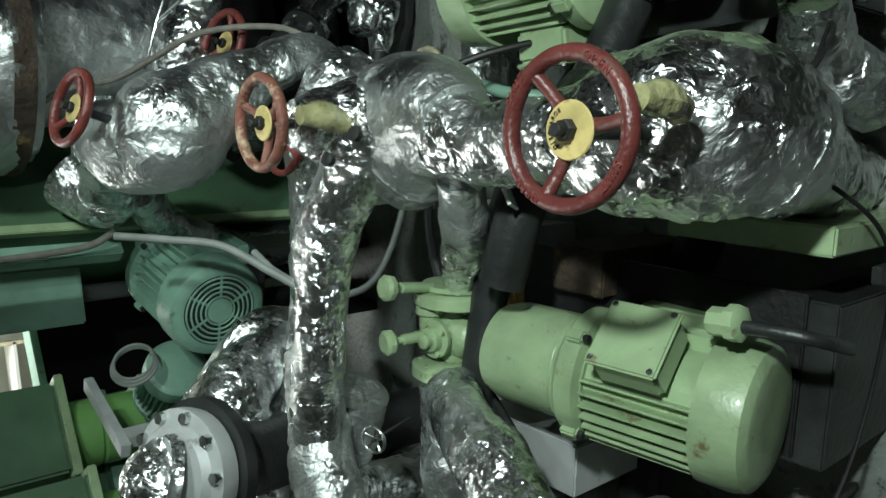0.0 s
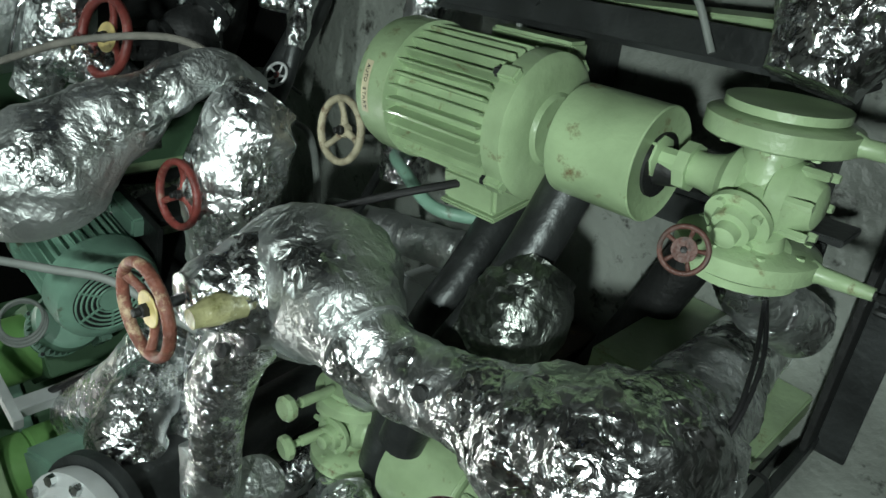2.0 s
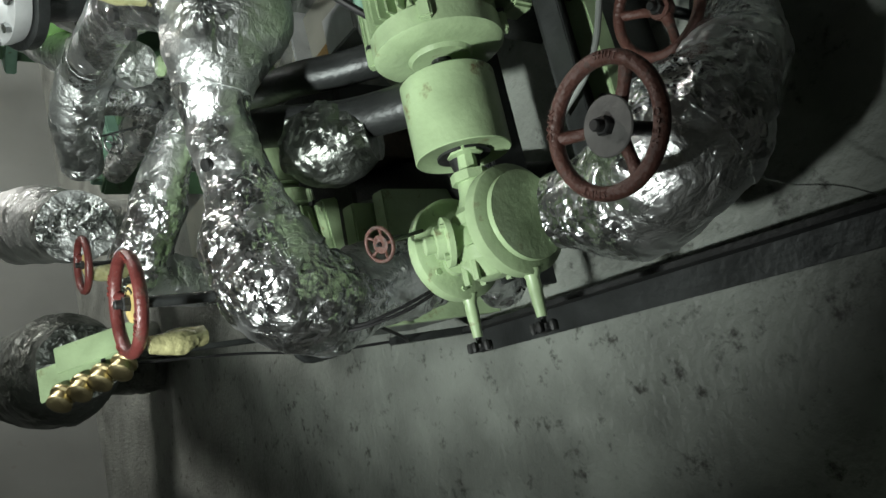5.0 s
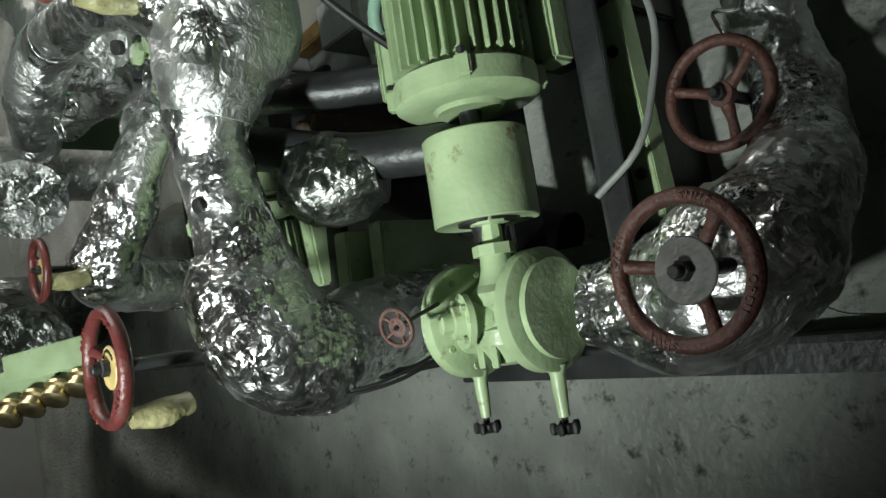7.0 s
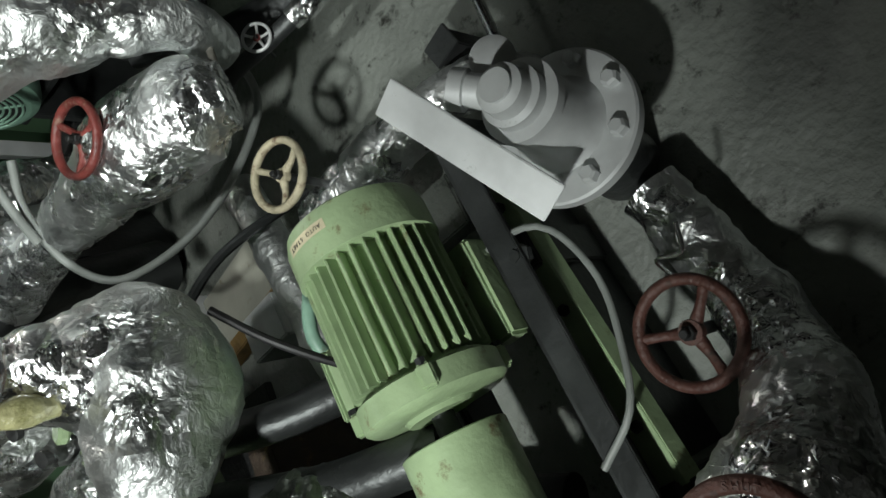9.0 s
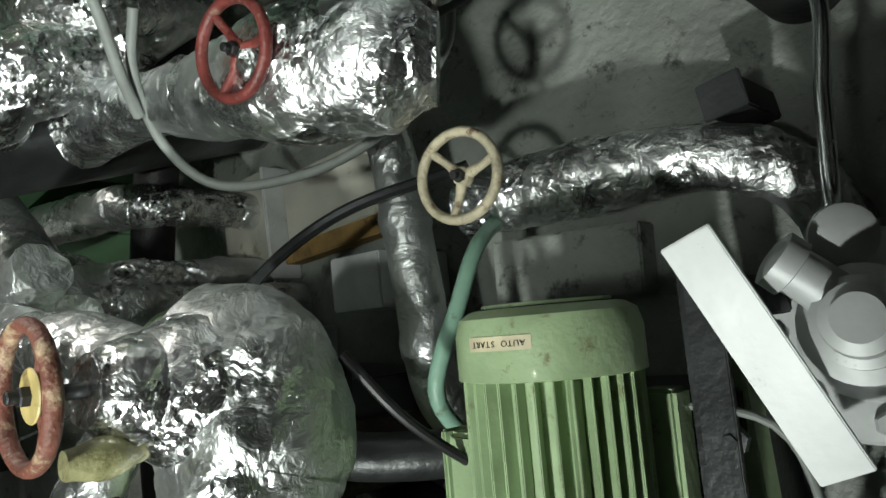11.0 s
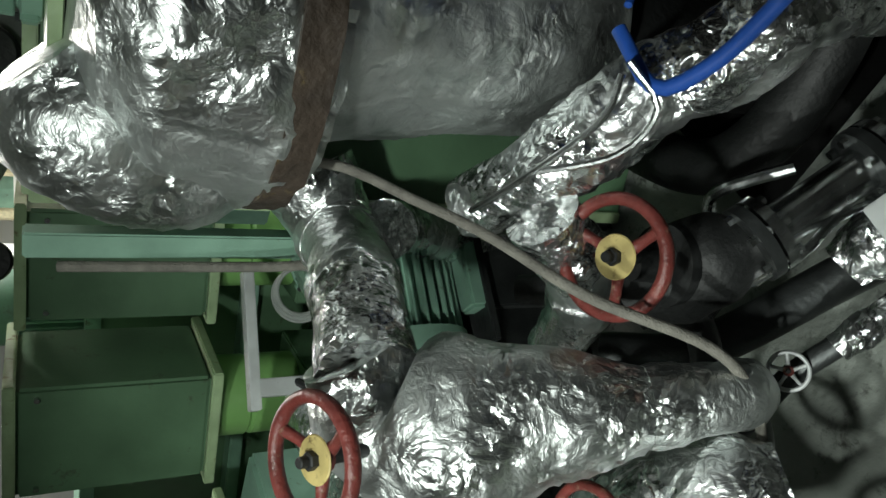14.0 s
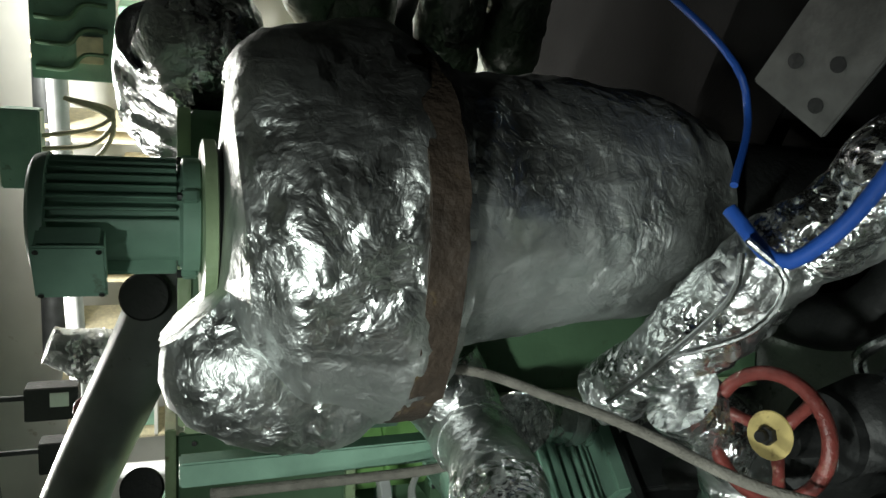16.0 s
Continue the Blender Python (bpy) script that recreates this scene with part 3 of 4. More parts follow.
def raised_word(word, parent, radius, middle, size, z, mat):
    """Cast letters set round a rim, their feet to the hub."""
    for i, ch in enumerate(word):
        c = bpy.data.curves.new("letter", "FONT")
        c.body, c.size, c.extrude, c.align_x, c.align_y = ch, size, 0.0012, "CENTER", "CENTER"
        tmp = new("letter", c)
        me = bpy.data.meshes.new_from_object(tmp.evaluated_get(bpy.context.evaluated_depsgraph_get()))
        bpy.data.objects.remove(tmp)
        me.materials.clear()
        me.materials.append(mat)
        a = middle - (i - (len(word) - 1) / 2) * size * 0.8 / radius
        o = new("letter", me)
        o.parent = parent
        o.matrix_basis = Matrix.Rotation(a, 4, "Z") @ Matrix.Translation((radius, 0, z)) @ Matrix.Rotation(-math.pi / 2, 4, "Z")


for wheel, r in ((W1, 0.096), (W8, 0.095)):
    for k, word in enumerate(("SHUT", "OPEN", "SHUT", "OPEN")):
        raised_word(word, wheel, r * 0.9, 0.3 + k * math.pi / 2, 0.013, r * 0.121, RED if wheel is W1 else BROWN)
raised_word("DISCHARGE", W1, 0.026, 0.8, 0.0075, -0.0022, DARK)

# ---- foil-wrapped pipes ----
foil_pipe([(0.16, 1.25, 0.76), (0.20, 1.18, 0.72), (0.22, 1.08, 0.71), (0.20, 0.98, 0.74), (0.17, 0.92, 0.75)], [0.075, 0.132, 0.138, 0.10, 0.078], "crumpled foil-wrapped valve body", "insulated_valve", 0.009, seed=1, mat=FOIL_SOFT)
foil_pipe([(0.225, 1.15, 0.80), (0.235, 1.16, 0.88), (0.238, 1.165, 0.93)], [0.10, 0.06, 0.04], "foil-wrapped valve neck under a wheel", "insulated_neck", 0.006, seed=71)
foil_pipe([(0.18, 0.94, 0.75), (0.14, 0.86, 0.74), (0.12, 0.74, 0.72), (0.11, 0.62, 0.70)], [0.075, 0.062, 0.064, 0.085], "bright crumpled foil-wrapped pipe", seed=2)
foil_pipe([(0.115, 0.69, 0.72), (0.10, 0.61, 0.71), (0.09, 0.53, 0.68), (0.08, 0.49, 0.6), (0.05, 0.52, 0.45), (0.02, 0.58, 0.2), (0.02, 0.58, 0.0)], [0.075, 0.108, 0.118, 0.105, 0.09, 0.075, 0.075], "crumpled foil-wrapped valve body", "insulated_valve", 0.012, freq=11, seed=3)
foil_pipe([(0.18, 1.15, 0.79), (0.06, 1.235, 0.83), (-0.1, 1.29, 0.84), (-0.3, 1.36, 0.84), (-0.47, 1.42, 0.82), (-0.54, 1.45, 0.72), (-0.55, 1.46, 0.3), (-0.55, 1.46, 0.0)], [0.07, 0.058, 0.05, 0.05, 0.062, 0.058, 0.052, 0.052], "foil-wrapped branch pipe from a valve", seed=4)
foil_pipe([(0.50, 1.56, 0.47), (0.44, 1.58, 0.52), (0.30, 1.62, 0.56), (0.14, 1.67, 0.58), (-0.05, 1.73, 0.59)], [0.07, 0.112, 0.115, 0.082, 0.066], "foil-wrapped valve body under a red wheel", "insulated_valve", 0.008, seed=5)
foil_pipe([(0.02, 1.72, 0.59), (-0.17, 1.78, 0.59), (-0.42, 1.84, 0.62), (-0.6, 1.86, 0.75), (-0.55, 1.92, 0.78), (-0.40, 2.0, 0.6), (-0.2, 2.1, 0.42)], [0.066, 0.066, 0.08, 0.1, 0.09, 0.075, 0.07], "foil-wrapped pipe doubling back in a bend", seed=6)
foil_pipe([(0.40, 1.94, 1.03), (0.34, 1.87, 0.98), (0.37, 1.81, 0.90), (0.46, 1.76, 0.77), (0.53, 1.71, 0.65), (0.56, 1.69, 0.54), (0.50, 1.73, 0.42)], [0.085, 0.122, 0.142, 0.096, 0.056, 0.046, 0.044], "foil-wrapped valve body tapering to a pipe", "insulated_valve", 0.010, freq=10, seed=7, mat=FOIL_SOFT)
foil_pipe([(0.40, 1.90, 1.02), (0.40, 2.02, 1.0), (0.34, 2.2, 0.95), (0.28, 2.36, 0.92), (0.36, 2.44, 0.98)], [0.078, 0.072, 0.072, 0.088, 0.1], "foil-wrapped pipe running under the tank", seed=8)
foil_pipe([(0.155, 1.66, 0.25), (0.16, 1.52, 0.25), (0.15, 1.3, 0.25), (0.145, 1.1, 0.25), (0.16, 0.98, 0.18)], [0.045, 0.047, 0.047, 0.047, 0.047], "smooth bright foil-wrapped straight pipe", seed=9, crumple=0.003, mat=FOIL_TANK)
foil_pipe([(0.28, 1.42, 0.2), (0.40, 1.405, 0.19), (0.58, 1.375, 0.17), (0.74, 1.335, 0.14), (0.82, 1.28, 0.11), (0.848, 1.2, 0.07), (0.85, 1.1, 0.055)], [0.058, 0.062, 0.06, 0.05, 0.05, 0.048, 0.045], "foil-wrapped pipe lying along the deck", seed=10)
foil_pipe([(0.565, 0.41, 0.40), (0.68, 0.375, 0.36), (0.79, 0.39, 0.36), (0.86, 0.47, 0.27), (0.87, 0.60, 0.15), (0.87, 0.74, 0.11), (0.87, 0.9, 0.12)], [0.06, 0.10, 0.108, 0.08, 0.062, 0.055, 0.052], "foil-wrapped valve body and pipe bend", "insulated_valve", 0.010, freq=12, seed=11)
foil_pipe([(-0.62, 0.86, 0.4), (-0.6, 0.86, 0.62), (-0.54, 0.88, 0.74), (-0.44, 0.98, 0.71), (-0.37, 1.10, 0.67), (-0.32, 1.2, 0.61)], [0.06, 0.07, 0.085, 0.07, 0.06, 0.055], "stained foil-wrapped pipe rising to a valve", seed=13)
foil_pipe([(-0.31, 1.27, 0.58), (-0.40, 1.27, 0.58), (-0.55, 1.3, 0.56), (-0.7, 1.36, 0.45), (-0.72, 1.4, 0.0)], [0.052, 0.055, 0.06, 0.062, 0.062], "foil-wrapped pipe below a pump", seed=14)
foil_pipe([(-0.09, 1.20, 0.55), (-0.04, 1.12, 0.60), (0.02, 1.04, 0.66), (0.1, 0.96, 0.72)], [0.04, 0.042, 0.042, 0.042], "short foil-wrapped pipe above a pump", seed=15)
foil_pipe([(-0.2, 1.93, 0.6), (-0.3, 1.88, 0.78), (-0.42, 1.84, 0.82), (-0.52, 1.83, 0.7)], [0.07, 0.088, 0.1, 0.09], "crumpled foil-wrapped pipe elbow", seed=16, crumple=0.008)
foil_pipe([(0.52, 2.16, 0.78), (0.64, 2.09, 0.75), (0.75, 2.06, 0.70), (0.86, 2.04, 0.66), (0.96, 2.0, 0.60), (1.06, 2.0, 0.52), (1.12, 2.1, 0.0)], [0.055, 0.06, 0.068, 0.06, 0.066, 0.06, 0.06], "crumpled foil-wrapped pipe below the tank", seed=18, crumple=0.012, freq=10)
foil_pipe([(0.9, 3.0, 1.5), (0.86, 2.98, 1.45), (0.66, 3.12, 1.47), (0.5, 3.3, 1.4)], [0.12, 0.15, 0.13, 0.11], "foil-wrapped pipe high behind the tank", seed=19, crumple=0.014, freq=9)
foil_pipe([(-0.24, 3.42, 1.85), (-0.3, 3.42, 1.7), (-0.32, 3.45, 1.6), (-0.4, 3.4, 1.72)], [0.06, 0.085, 0.08, 0.06], "foil-wrapped small valve body", "insulated_valve", seed=20)
# darker foil puts the shade behind the tank into these pipes' colour
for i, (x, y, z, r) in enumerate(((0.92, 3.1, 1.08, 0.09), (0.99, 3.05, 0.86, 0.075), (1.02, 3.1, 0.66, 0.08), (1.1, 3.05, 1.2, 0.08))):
    foil_pipe([(x + 0.4, y + 0.05, z + 0.05), (x + 0.1, y, z), (x - 0.1, y + 0.05, z - 0.02), (x - 0.2, y + 0.2, z - 0.1)], [r] * 4, "foil-wrapped pipe coloured dark for the shade behind the tank", seed=30 + i, crumple=0.012, mat=FOIL_DARK)
foil_pipe([(0.30, 2.33, 0.82), (0.2, 2.45, 0.7), (0.1, 2.5, 0.4), (0.1, 2.5, 0.0)], [0.06, 0.06, 0.06, 0.06], "oily foil-wrapped riser in shadow", seed=40)
foil_pipe([(0.36, 1.95, 0.62), (0.5, 1.98, 0.62), (0.62, 2.02, 0.75)], [0.05, 0.06, 0.06], "short foil-wrapped valve neck", seed=41)
foil_pipe([(-0.2, 1.45, 0.80), (-0.34, 1.40, 0.82), (-0.5, 1.35, 0.84), (-0.7, 1.3, 0.8)], [0.05, 0.06, 0.065, 0.06], "grey foil-wrapped pipe behind the pumps", seed=42, mat=FOIL_SOFT)
foil_pipe([(0.13, 0.46, 0.16), (0.22, 0.5, 0.28), (0.30, 0.47, 0.37)], [0.06, 0.055, 0.05], "foil-wrapped suction pipe below the pump", seed=43)

# ---- tank ----
tank = thing("insulated_tank", "large foil-wrapped tank with a rusty band", "tank", pose(0.70, 2.42, 0))
part("upper_shell", tube([(0, 0, 1.425), (0, 0, 1.395), (0.01, 0, 1.31), (0.01, 0, 1.18), (0.01, 0, 1.09)], [0.12, 0.26, 0.322, 0.326, 0.29], 0.01, 110, 0.017, 11, 20), FOIL_TANK, tank)
part("lobe", tube([(-0.06, -0.14, 1.46), (-0.12, -0.16, 1.40), (-0.17, -0.14, 1.28), (-0.15, -0.1, 1.14)], [0.07, 0.125, 0.135, 0.10], 0.01, 72, 0.012, 10, 23), FOIL_SOFT, tank, "crumpled bright foil bulge")
part("lower_shell", tube([(0.05, -0.02, 1.12), (0.06, -0.02, 0.95), (0.07, -0.02, 0.7), (0.08, -0.02, 0.56)], [0.24, 0.225, 0.21, 0.16], 0.01, 90, 0.011, 7, 21), FOIL_TANK, tank)
part("band", tube([(0.01, 0, 1.12), (0.01, 0, 1.175)], [0.329, 0.331], 0.012, 110, 0.012, 11, 22), RUST, tank, "rusty steel band")
part("skirt", lathe([(0.12, 0), (0.12, 0.58)], 32, Matrix.Translation((0.08, -0.02, 0))), BLACK, tank, "dark support below the tank")
motor(pose(0.715, 2.44, 1.445), 0.094, 0.25, "green vertical agitator motor standing on the tank", GREEN_DULL, box_turn=-1.75, feet=False, cover=0.10, box_at=0.74, box_len=0.36)
mf = thing("motor_flange", "stained green mounting flange under the motor", "flange", pose(0.70, 2.44, 1.415))
part("plate", lathe([(0.135, 0.012), (0.14, 0.014), (0.14, 0.032), (0.13, 0.035)], 40), GREEN, mf)
part("gasket", lathe([(0.125, -0.03), (0.125, 0.012)], 40), BLACK, mf)

# ---- round flange with a bar ----
fl = thing("pipe_end_flange", "silver painted round flange with a capped hub", "flange", axis_pose((0.885, 1.025, 0.25), (0.925, 1.045, 0.45)))
part("disc", lathe([(0.128, 0), (0.132, 0.004), (0.132, 0.024), (0.128, 0.028), (0.07, 0.032)], 56), SILVER, fl)
part("hub", lathe([(0.085, 0.028), (0.075, 0.04), (0.066, 0.06), (0.062, 0.13), (0.066, 0.135), (0.066, 0.155), (0.05, 0.16), (0.05, 0.18), (0.04, 0.185), (0.038, 0.21), (0.026, 0.215), (0.026, 0.222)], 32), SILVER, fl)
part("side_cap", lathe([(0.028, 0), (0.028, 0.09), (0.034, 0.092), (0.034, 0.115), (0.02, 0.12)], 20, axis_pose((0.885, 1.025, 0.25), (0.925, 1.045, 0.45)).inverted() @ axis_pose((0.92, 1.045, 0.385), (0.86, 1.13, 0.43))), SILVER, fl)
part("tube_fitting", lathe([(0.012, 0), (0.012, 0.02), (0.022, 0.022), (0.022, 0.036), (0.014, 0.038), (0.014, 0.05)], 6, pose(0.06, 0.07, 0.09, -40, 20, 0)), SILVER, fl)
part("stand", lathe([(0.07, -0.22), (0.07, 0)], 24), DARK, fl)
for i in range(8):
    a = i * math.pi / 4 + 0.2
    part("bolt", lathe([(0.015, 0.028), (0.015, 0.045), (0.011, 0.05)], 6, Matrix.Rotation(a, 4, "Z") @ Matrix.Translation((0.107, 0, 0))), SILVER, fl)
bar = thing("flat_bar", "silver painted flat steel bar against the flange", "bar")
part("plate", block(0.062, 0.31, 0.008, pose(0.826, 1.03, 0.455, 20, 0, 10), 0.0015), SILVER, bar)
part("bracket", block(0.012, 0.05, 0.42, pose(0.81, 1.1, 0.23), 0.002), DARK, bar)
wb = tagged(part("wire_hook", tube([(0.84, 0.74, 0.22), (0.86, 0.76, 0.28), (0.90, 0.74, 0.29), (0.93, 0.77, 0.31)], [0.0035] * 4, 0.01, 8), STEEL), "bent bright wire hook on foil", "hook")

# ---- hoses and cables ----
plain_pipe([(0.55, 2.0, 0.75), (0.47, 1.93, 0.42), (0.43, 1.85, 0.32), (0.40, 1.76, 0.27), (0.36, 1.67, 0.29), (0.24, 1.57, 0.36), (0.08, 1.55, 0.42), (-0.07, 1.58, 0.51), (-0.09, 1.66, 0.6), (-0.02, 1.76, 0.68), (0.05, 1.85, 0.7)],
           0.010, RUBBER, "grey rubber hose looped round a valve", "hose", "hose", 12)
plain_pipe([(0.14, 2.06, 0.99), (0.11, 1.95, 0.89), (0.075, 1.85, 0.79), (-0.01, 1.75, 0.71), (-0.06, 1.70, 0.66)], 0.011, RUBBER, "grey hose sagging behind a valve", "hose", "hose", 12)
plain_pipe([(0.56, 1.0, 0.27), (0.70, 0.97, 0.29), (0.76, 0.92, 0.28), (0.765, 0.81, 0.27), (0.73, 0.7, 0.29), (0.69, 0.62, 0.32), (0.60, 0.58, 0.33)], 0.006, RUBBER, "grey cable arched over the bed", "cable", "cable", 10)
plain_pipe([(0.44, 2.28, 1.19), (0.56, 2.2, 1.06), (0.58, 2.09, 0.93), (0.61, 1.98, 0.86), (0.64, 1.83, 0.78), (0.64, 1.73, 0.62), (0.59, 1.68, 0.53), (0.50, 1.64, 0.46), (0.42, 1.64, 0.40)], 0.0085, ROPE, "oily grey rope slung from the tank", "rope", "rope", 12)
plain_pipe([(1.2, 2.6, 0.72), (1.1, 2.3, 0.66), (1.02, 2.22, 0.64), (0.95, 2.1, 0.73)], 0.006, BLUE, "thin blue hose in the shadow", "hose", "hose", 10)
plain_pipe([(0.93, 2.06, 0.76), (0.90, 1.97, 0.74), (0.95, 1.93, 0.72), (1.05, 1.9, 0.71), (1.25, 1.86, 0.72)], 0.011, BLUE, "thick blue hose over foil", "hose", "hose", 12)
plain_pipe([(0.6, 2.05, 0.86), (0.72, 2.0, 0.83), (0.84, 1.97, 0.79), (0.90, 1.99, 0.78)], 0.005, STEEL, "thin bright tube tied to a pipe", "tube", "tube", 8)
plain_pipe([(0.72, 2.0, 0.83), (0.80, 1.95, 0.75), (0.88, 1.95, 0.73), (0.92, 1.99, 0.78)], 0.005, STEEL, "thin bright tube bent over foil", "tube", "tube", 8)
for i in range(2):
    plain_pipe([(0.10, 0.50, 0.66), (0.12 + 0.02 * i, 0.41, 0.62 - 0.03 * i), (0.2, 0.40 + 0.01 * i, 0.5), (0.26, 0.46, 0.34)], 0.0035, BLACK_CABLE, "thin black cable hanging from a valve", "cable", "cable", 8)
plain_pipe([(-0.45, 2.5, 0.8), (-0.34, 2.3, 0.7), (-0.3, 2.2, 0.55), (-0.25, 2.2, 0.42), (-0.16, 2.2, 0.4)], 0.012, BLACK_CABLE, "black cable drooping past a motor", "cable", "cable", 10)
plain_pipe([(0.33, 1.16, 0.62), (0.36, 1.05, 0.55), (0.38, 0.95, 0.42), (0.4, 0.9, 0.3)], 0.008, BLACK_CABLE, "black cable beside the motor", "cable", "cable", 10)

# ---- black valve with bright pipe ----
bv = thing("black_valve", "black greasy valve with bolted flanges", "valve")
part("body", tube([(0.50, 1.93, 0.55), (0.57, 1.93, 0.50), (0.64, 1.91, 0.46), (0.70, 1.89, 0.42)], [0.05, 0.085, 0.08, 0.045], 0.01, 28, 0.003, 14, 3), BLACK, bv)
part("bonnet", lathe([(0.06, 0), (0.05, 0.05), (0.07, 0.055), (0.07, 0.075), (0.03, 0.08), (0.025, 0.14)], 24, pose(0.61, 1.92, 0.48)), BLACK, bv)
for p in ((0.705, 1.888, 0.425), (0.86, 1.91, 0.27)):
    m = axis_pose(p, Vector(p) + Vector((0.16, 0.02, -0.16)))
    part("flange", lathe([(0.068, -0.022), (0.068, -0.002), (0.04, 0.0)], 32, m), DARK, bv)
    part("counter_flange", lathe([(0.068, 0.003), (0.068, 0.022), (0.04, 0.024)], 32, m), STEEL, bv, "bare steel counter flange")
    for i in range(6):
        a = i * math.pi / 3
        part("flange_bolt", lathe([(0.009, -0.036), (0.009, 0.036)], 6, m @ Matrix.Translation((0.055 * math.cos(a), 0.055 * math.sin(a), 0))), STEEL, bv)
part("pipe", tube([(0.71, 1.888, 0.42), (0.86, 1.91, 0.27)], [0.038, 0.038], 0.03, 28), STEEL, bv, "polished steel pipe")
part("outlet", tube([(0.86, 1.91, 0.27), (0.98, 1.93, 0.14), (1.1, 1.95, 0.0)], [0.045] * 3, 0.03, 24), BLACK, bv)
plain_pipe([(0.46, 1.90, 0.36), (0.60, 1.86, 0.43), (0.72, 1.83, 0.40), (0.78, 1.86, 0.33), (0.83, 1.86, 0.25), (0.9, 1.88, 0.1)], 0.008, STEEL, "thin steel tube with compression nuts", "tube", "tube", 10)
for p, q in (((0.60, 1.86, 0.43), (0.63, 1.855, 0.428)), ((0.65, 1.85, 0.425), (0.68, 1.845, 0.42))):
    tagged(part("tube_nut", lathe([(0.015, 0), (0.015, 0.024)], 6, axis_pose(p, q)), STEEL), "bright hexagonal tube nut", "nut")
plain_pipe([(0.30, 1.98, 0.45), (0.41, 1.89, 0.34), (0.61, 1.87, 0.17), (0.78, 1.85, 0.08), (1.05, 1.85, 0.06)], 0.042, DARK, "dark grey pipe near the deck")
plain_pipe([(0.40, 1.70, 0.40), (0.46, 1.72, 0.36), (0.52, 1.745, 0.30), (0.6, 1.74, 0.27), (0.75, 1.74, 0.20), (1.0, 1.75, 0.1)], 0.02, DARK, "thin dark pipe with silver paint patches")
foil_pipe([(0.60, 1.735, 0.275), (0.68, 1.735, 0.24), (0.76, 1.735, 0.20)], [0.024, 0.026, 0.024], "silver wrap on a thin pipe", seed=51, crumple=0.002)
foil_pipe([(0.70, 1.83, 0.26), (0.76, 1.83, 0.24), (0.82, 1.82, 0.20)], [0.03, 0.045, 0.03], "torn foil wrap on a tube joint", seed=52, crumple=0.014)
plain_pipe([(0.36, 2.1, 0.62), (0.46, 2.0, 0.55), (0.50, 1.9, 0.42), (0.42, 1.84, 0.36), (0.38, 1.95, 0.3), (0.4, 2.1, 0.1)], 0.03, BLACK, "black bent pipe under a valve")
plain_pipe([(0.60, 1.96, 0.36), (0.66, 2.02, 0.4), (0.72, 2.0, 0.42), (0.80, 1.96, 0.36)], 0.012, STEEL, "small bent steel tube", "tube", "tube", 10)

dr = thing("drain_pot", "black round pot with a bracket and handle", "pot", pose(0.91, 1.60, 0.30))
part("pot", lathe([(0.075, -0.3), (0.075, 0.02), (0.085, 0.022), (0.085, 0.04), (0.08, 0.045), (0.02, 0.047)], 36), BLACK, dr)
for a in (0.4, 2.5):
    part("stud", lathe([(0.008, 0.04), (0.008, 0.065)], 8, Matrix.Translation((0.05 * math.cos(a), 0.05 * math.sin(a), 0))), STEEL, dr)
part("handle", tube([(0.03, 0.0, 0.05), (0.05, 0.03, 0.16), (0.12, 0.08, 0.24), (0.2, 0.1, 0.26)], [0.017] * 4, 0.02, 16), DARK, dr, "dark steel handle pipe")
gp = tagged(part("grey_plate", block(0.24, 0.11, 0.008, pose(0.97, 1.70, 0.44, 8, 4, -12), 0.002), SILVER), "silver painted plate over the pipes", "plate")
hp = thing("drilled_plate", "grey steel plate with drilled holes", "plate")
part("plate", block(0.22, 0.13, 0.01, pose(1.17, 2.07, 0.68, 20, 0, -20), 0.003), GREY_HUB, hp)
# thin black discs give the drilled holes their inner shade
for dx, dy in ((-0.05, 0.03), (-0.02, -0.02), (-0.08, -0.03)):
    part("hole", lathe([(0.011, 0.0052), (0.011, 0.0062)], 16, pose(1.17, 2.07, 0.68, 20, 0, -20) @ Matrix.Translation((dx, dy, 0))), BLACK, hp)
part("post", block(0.03, 0.03, 0.66, pose(1.22, 2.08, 0.33), 0.003), DARK, hp)

# ---- silver valve flange at the edge of the bend ----
sv = thing("bolted_cover", "silver valve cover ringed with bolts", "valve", axis_pose((-0.45, 1.72, 0.98), (-0.43, 1.66, 1.16)))
sv.scale = (1.2, 1.2, 1.2)
part("dome", lathe([(0.12, 0), (0.125, 0.02), (0.125, 0.04), (0.1, 0.045), (0.09, 0.06), (0.05, 0.065)], 40), SILVER, sv)
part("cap_wrap", tube([(0, 0, 0.055), (0.01, 0.01, 0.085), (0.015, 0.0, 0.10)], [0.085, 0.07, 0.03], 0.006, 40, 0.008, 16, 81), FOIL, sv, "crumpled foil cap")
part("ring", lathe([(0.14, -0.03), (0.14, -0.004)], 40), DARK, sv)
for i in range(10):
    a = i * math.pi / 5
    part("bolt", lathe([(0.012, 0.035), (0.012, 0.055)], 6, Matrix.Rotation(a, 4, "Z") @ Matrix.Translation((0.112, 0, 0))), STEEL, sv)
part("stem", lathe([(0.08, -0.8), (0.08, -0.03)], 24), DARK, sv)

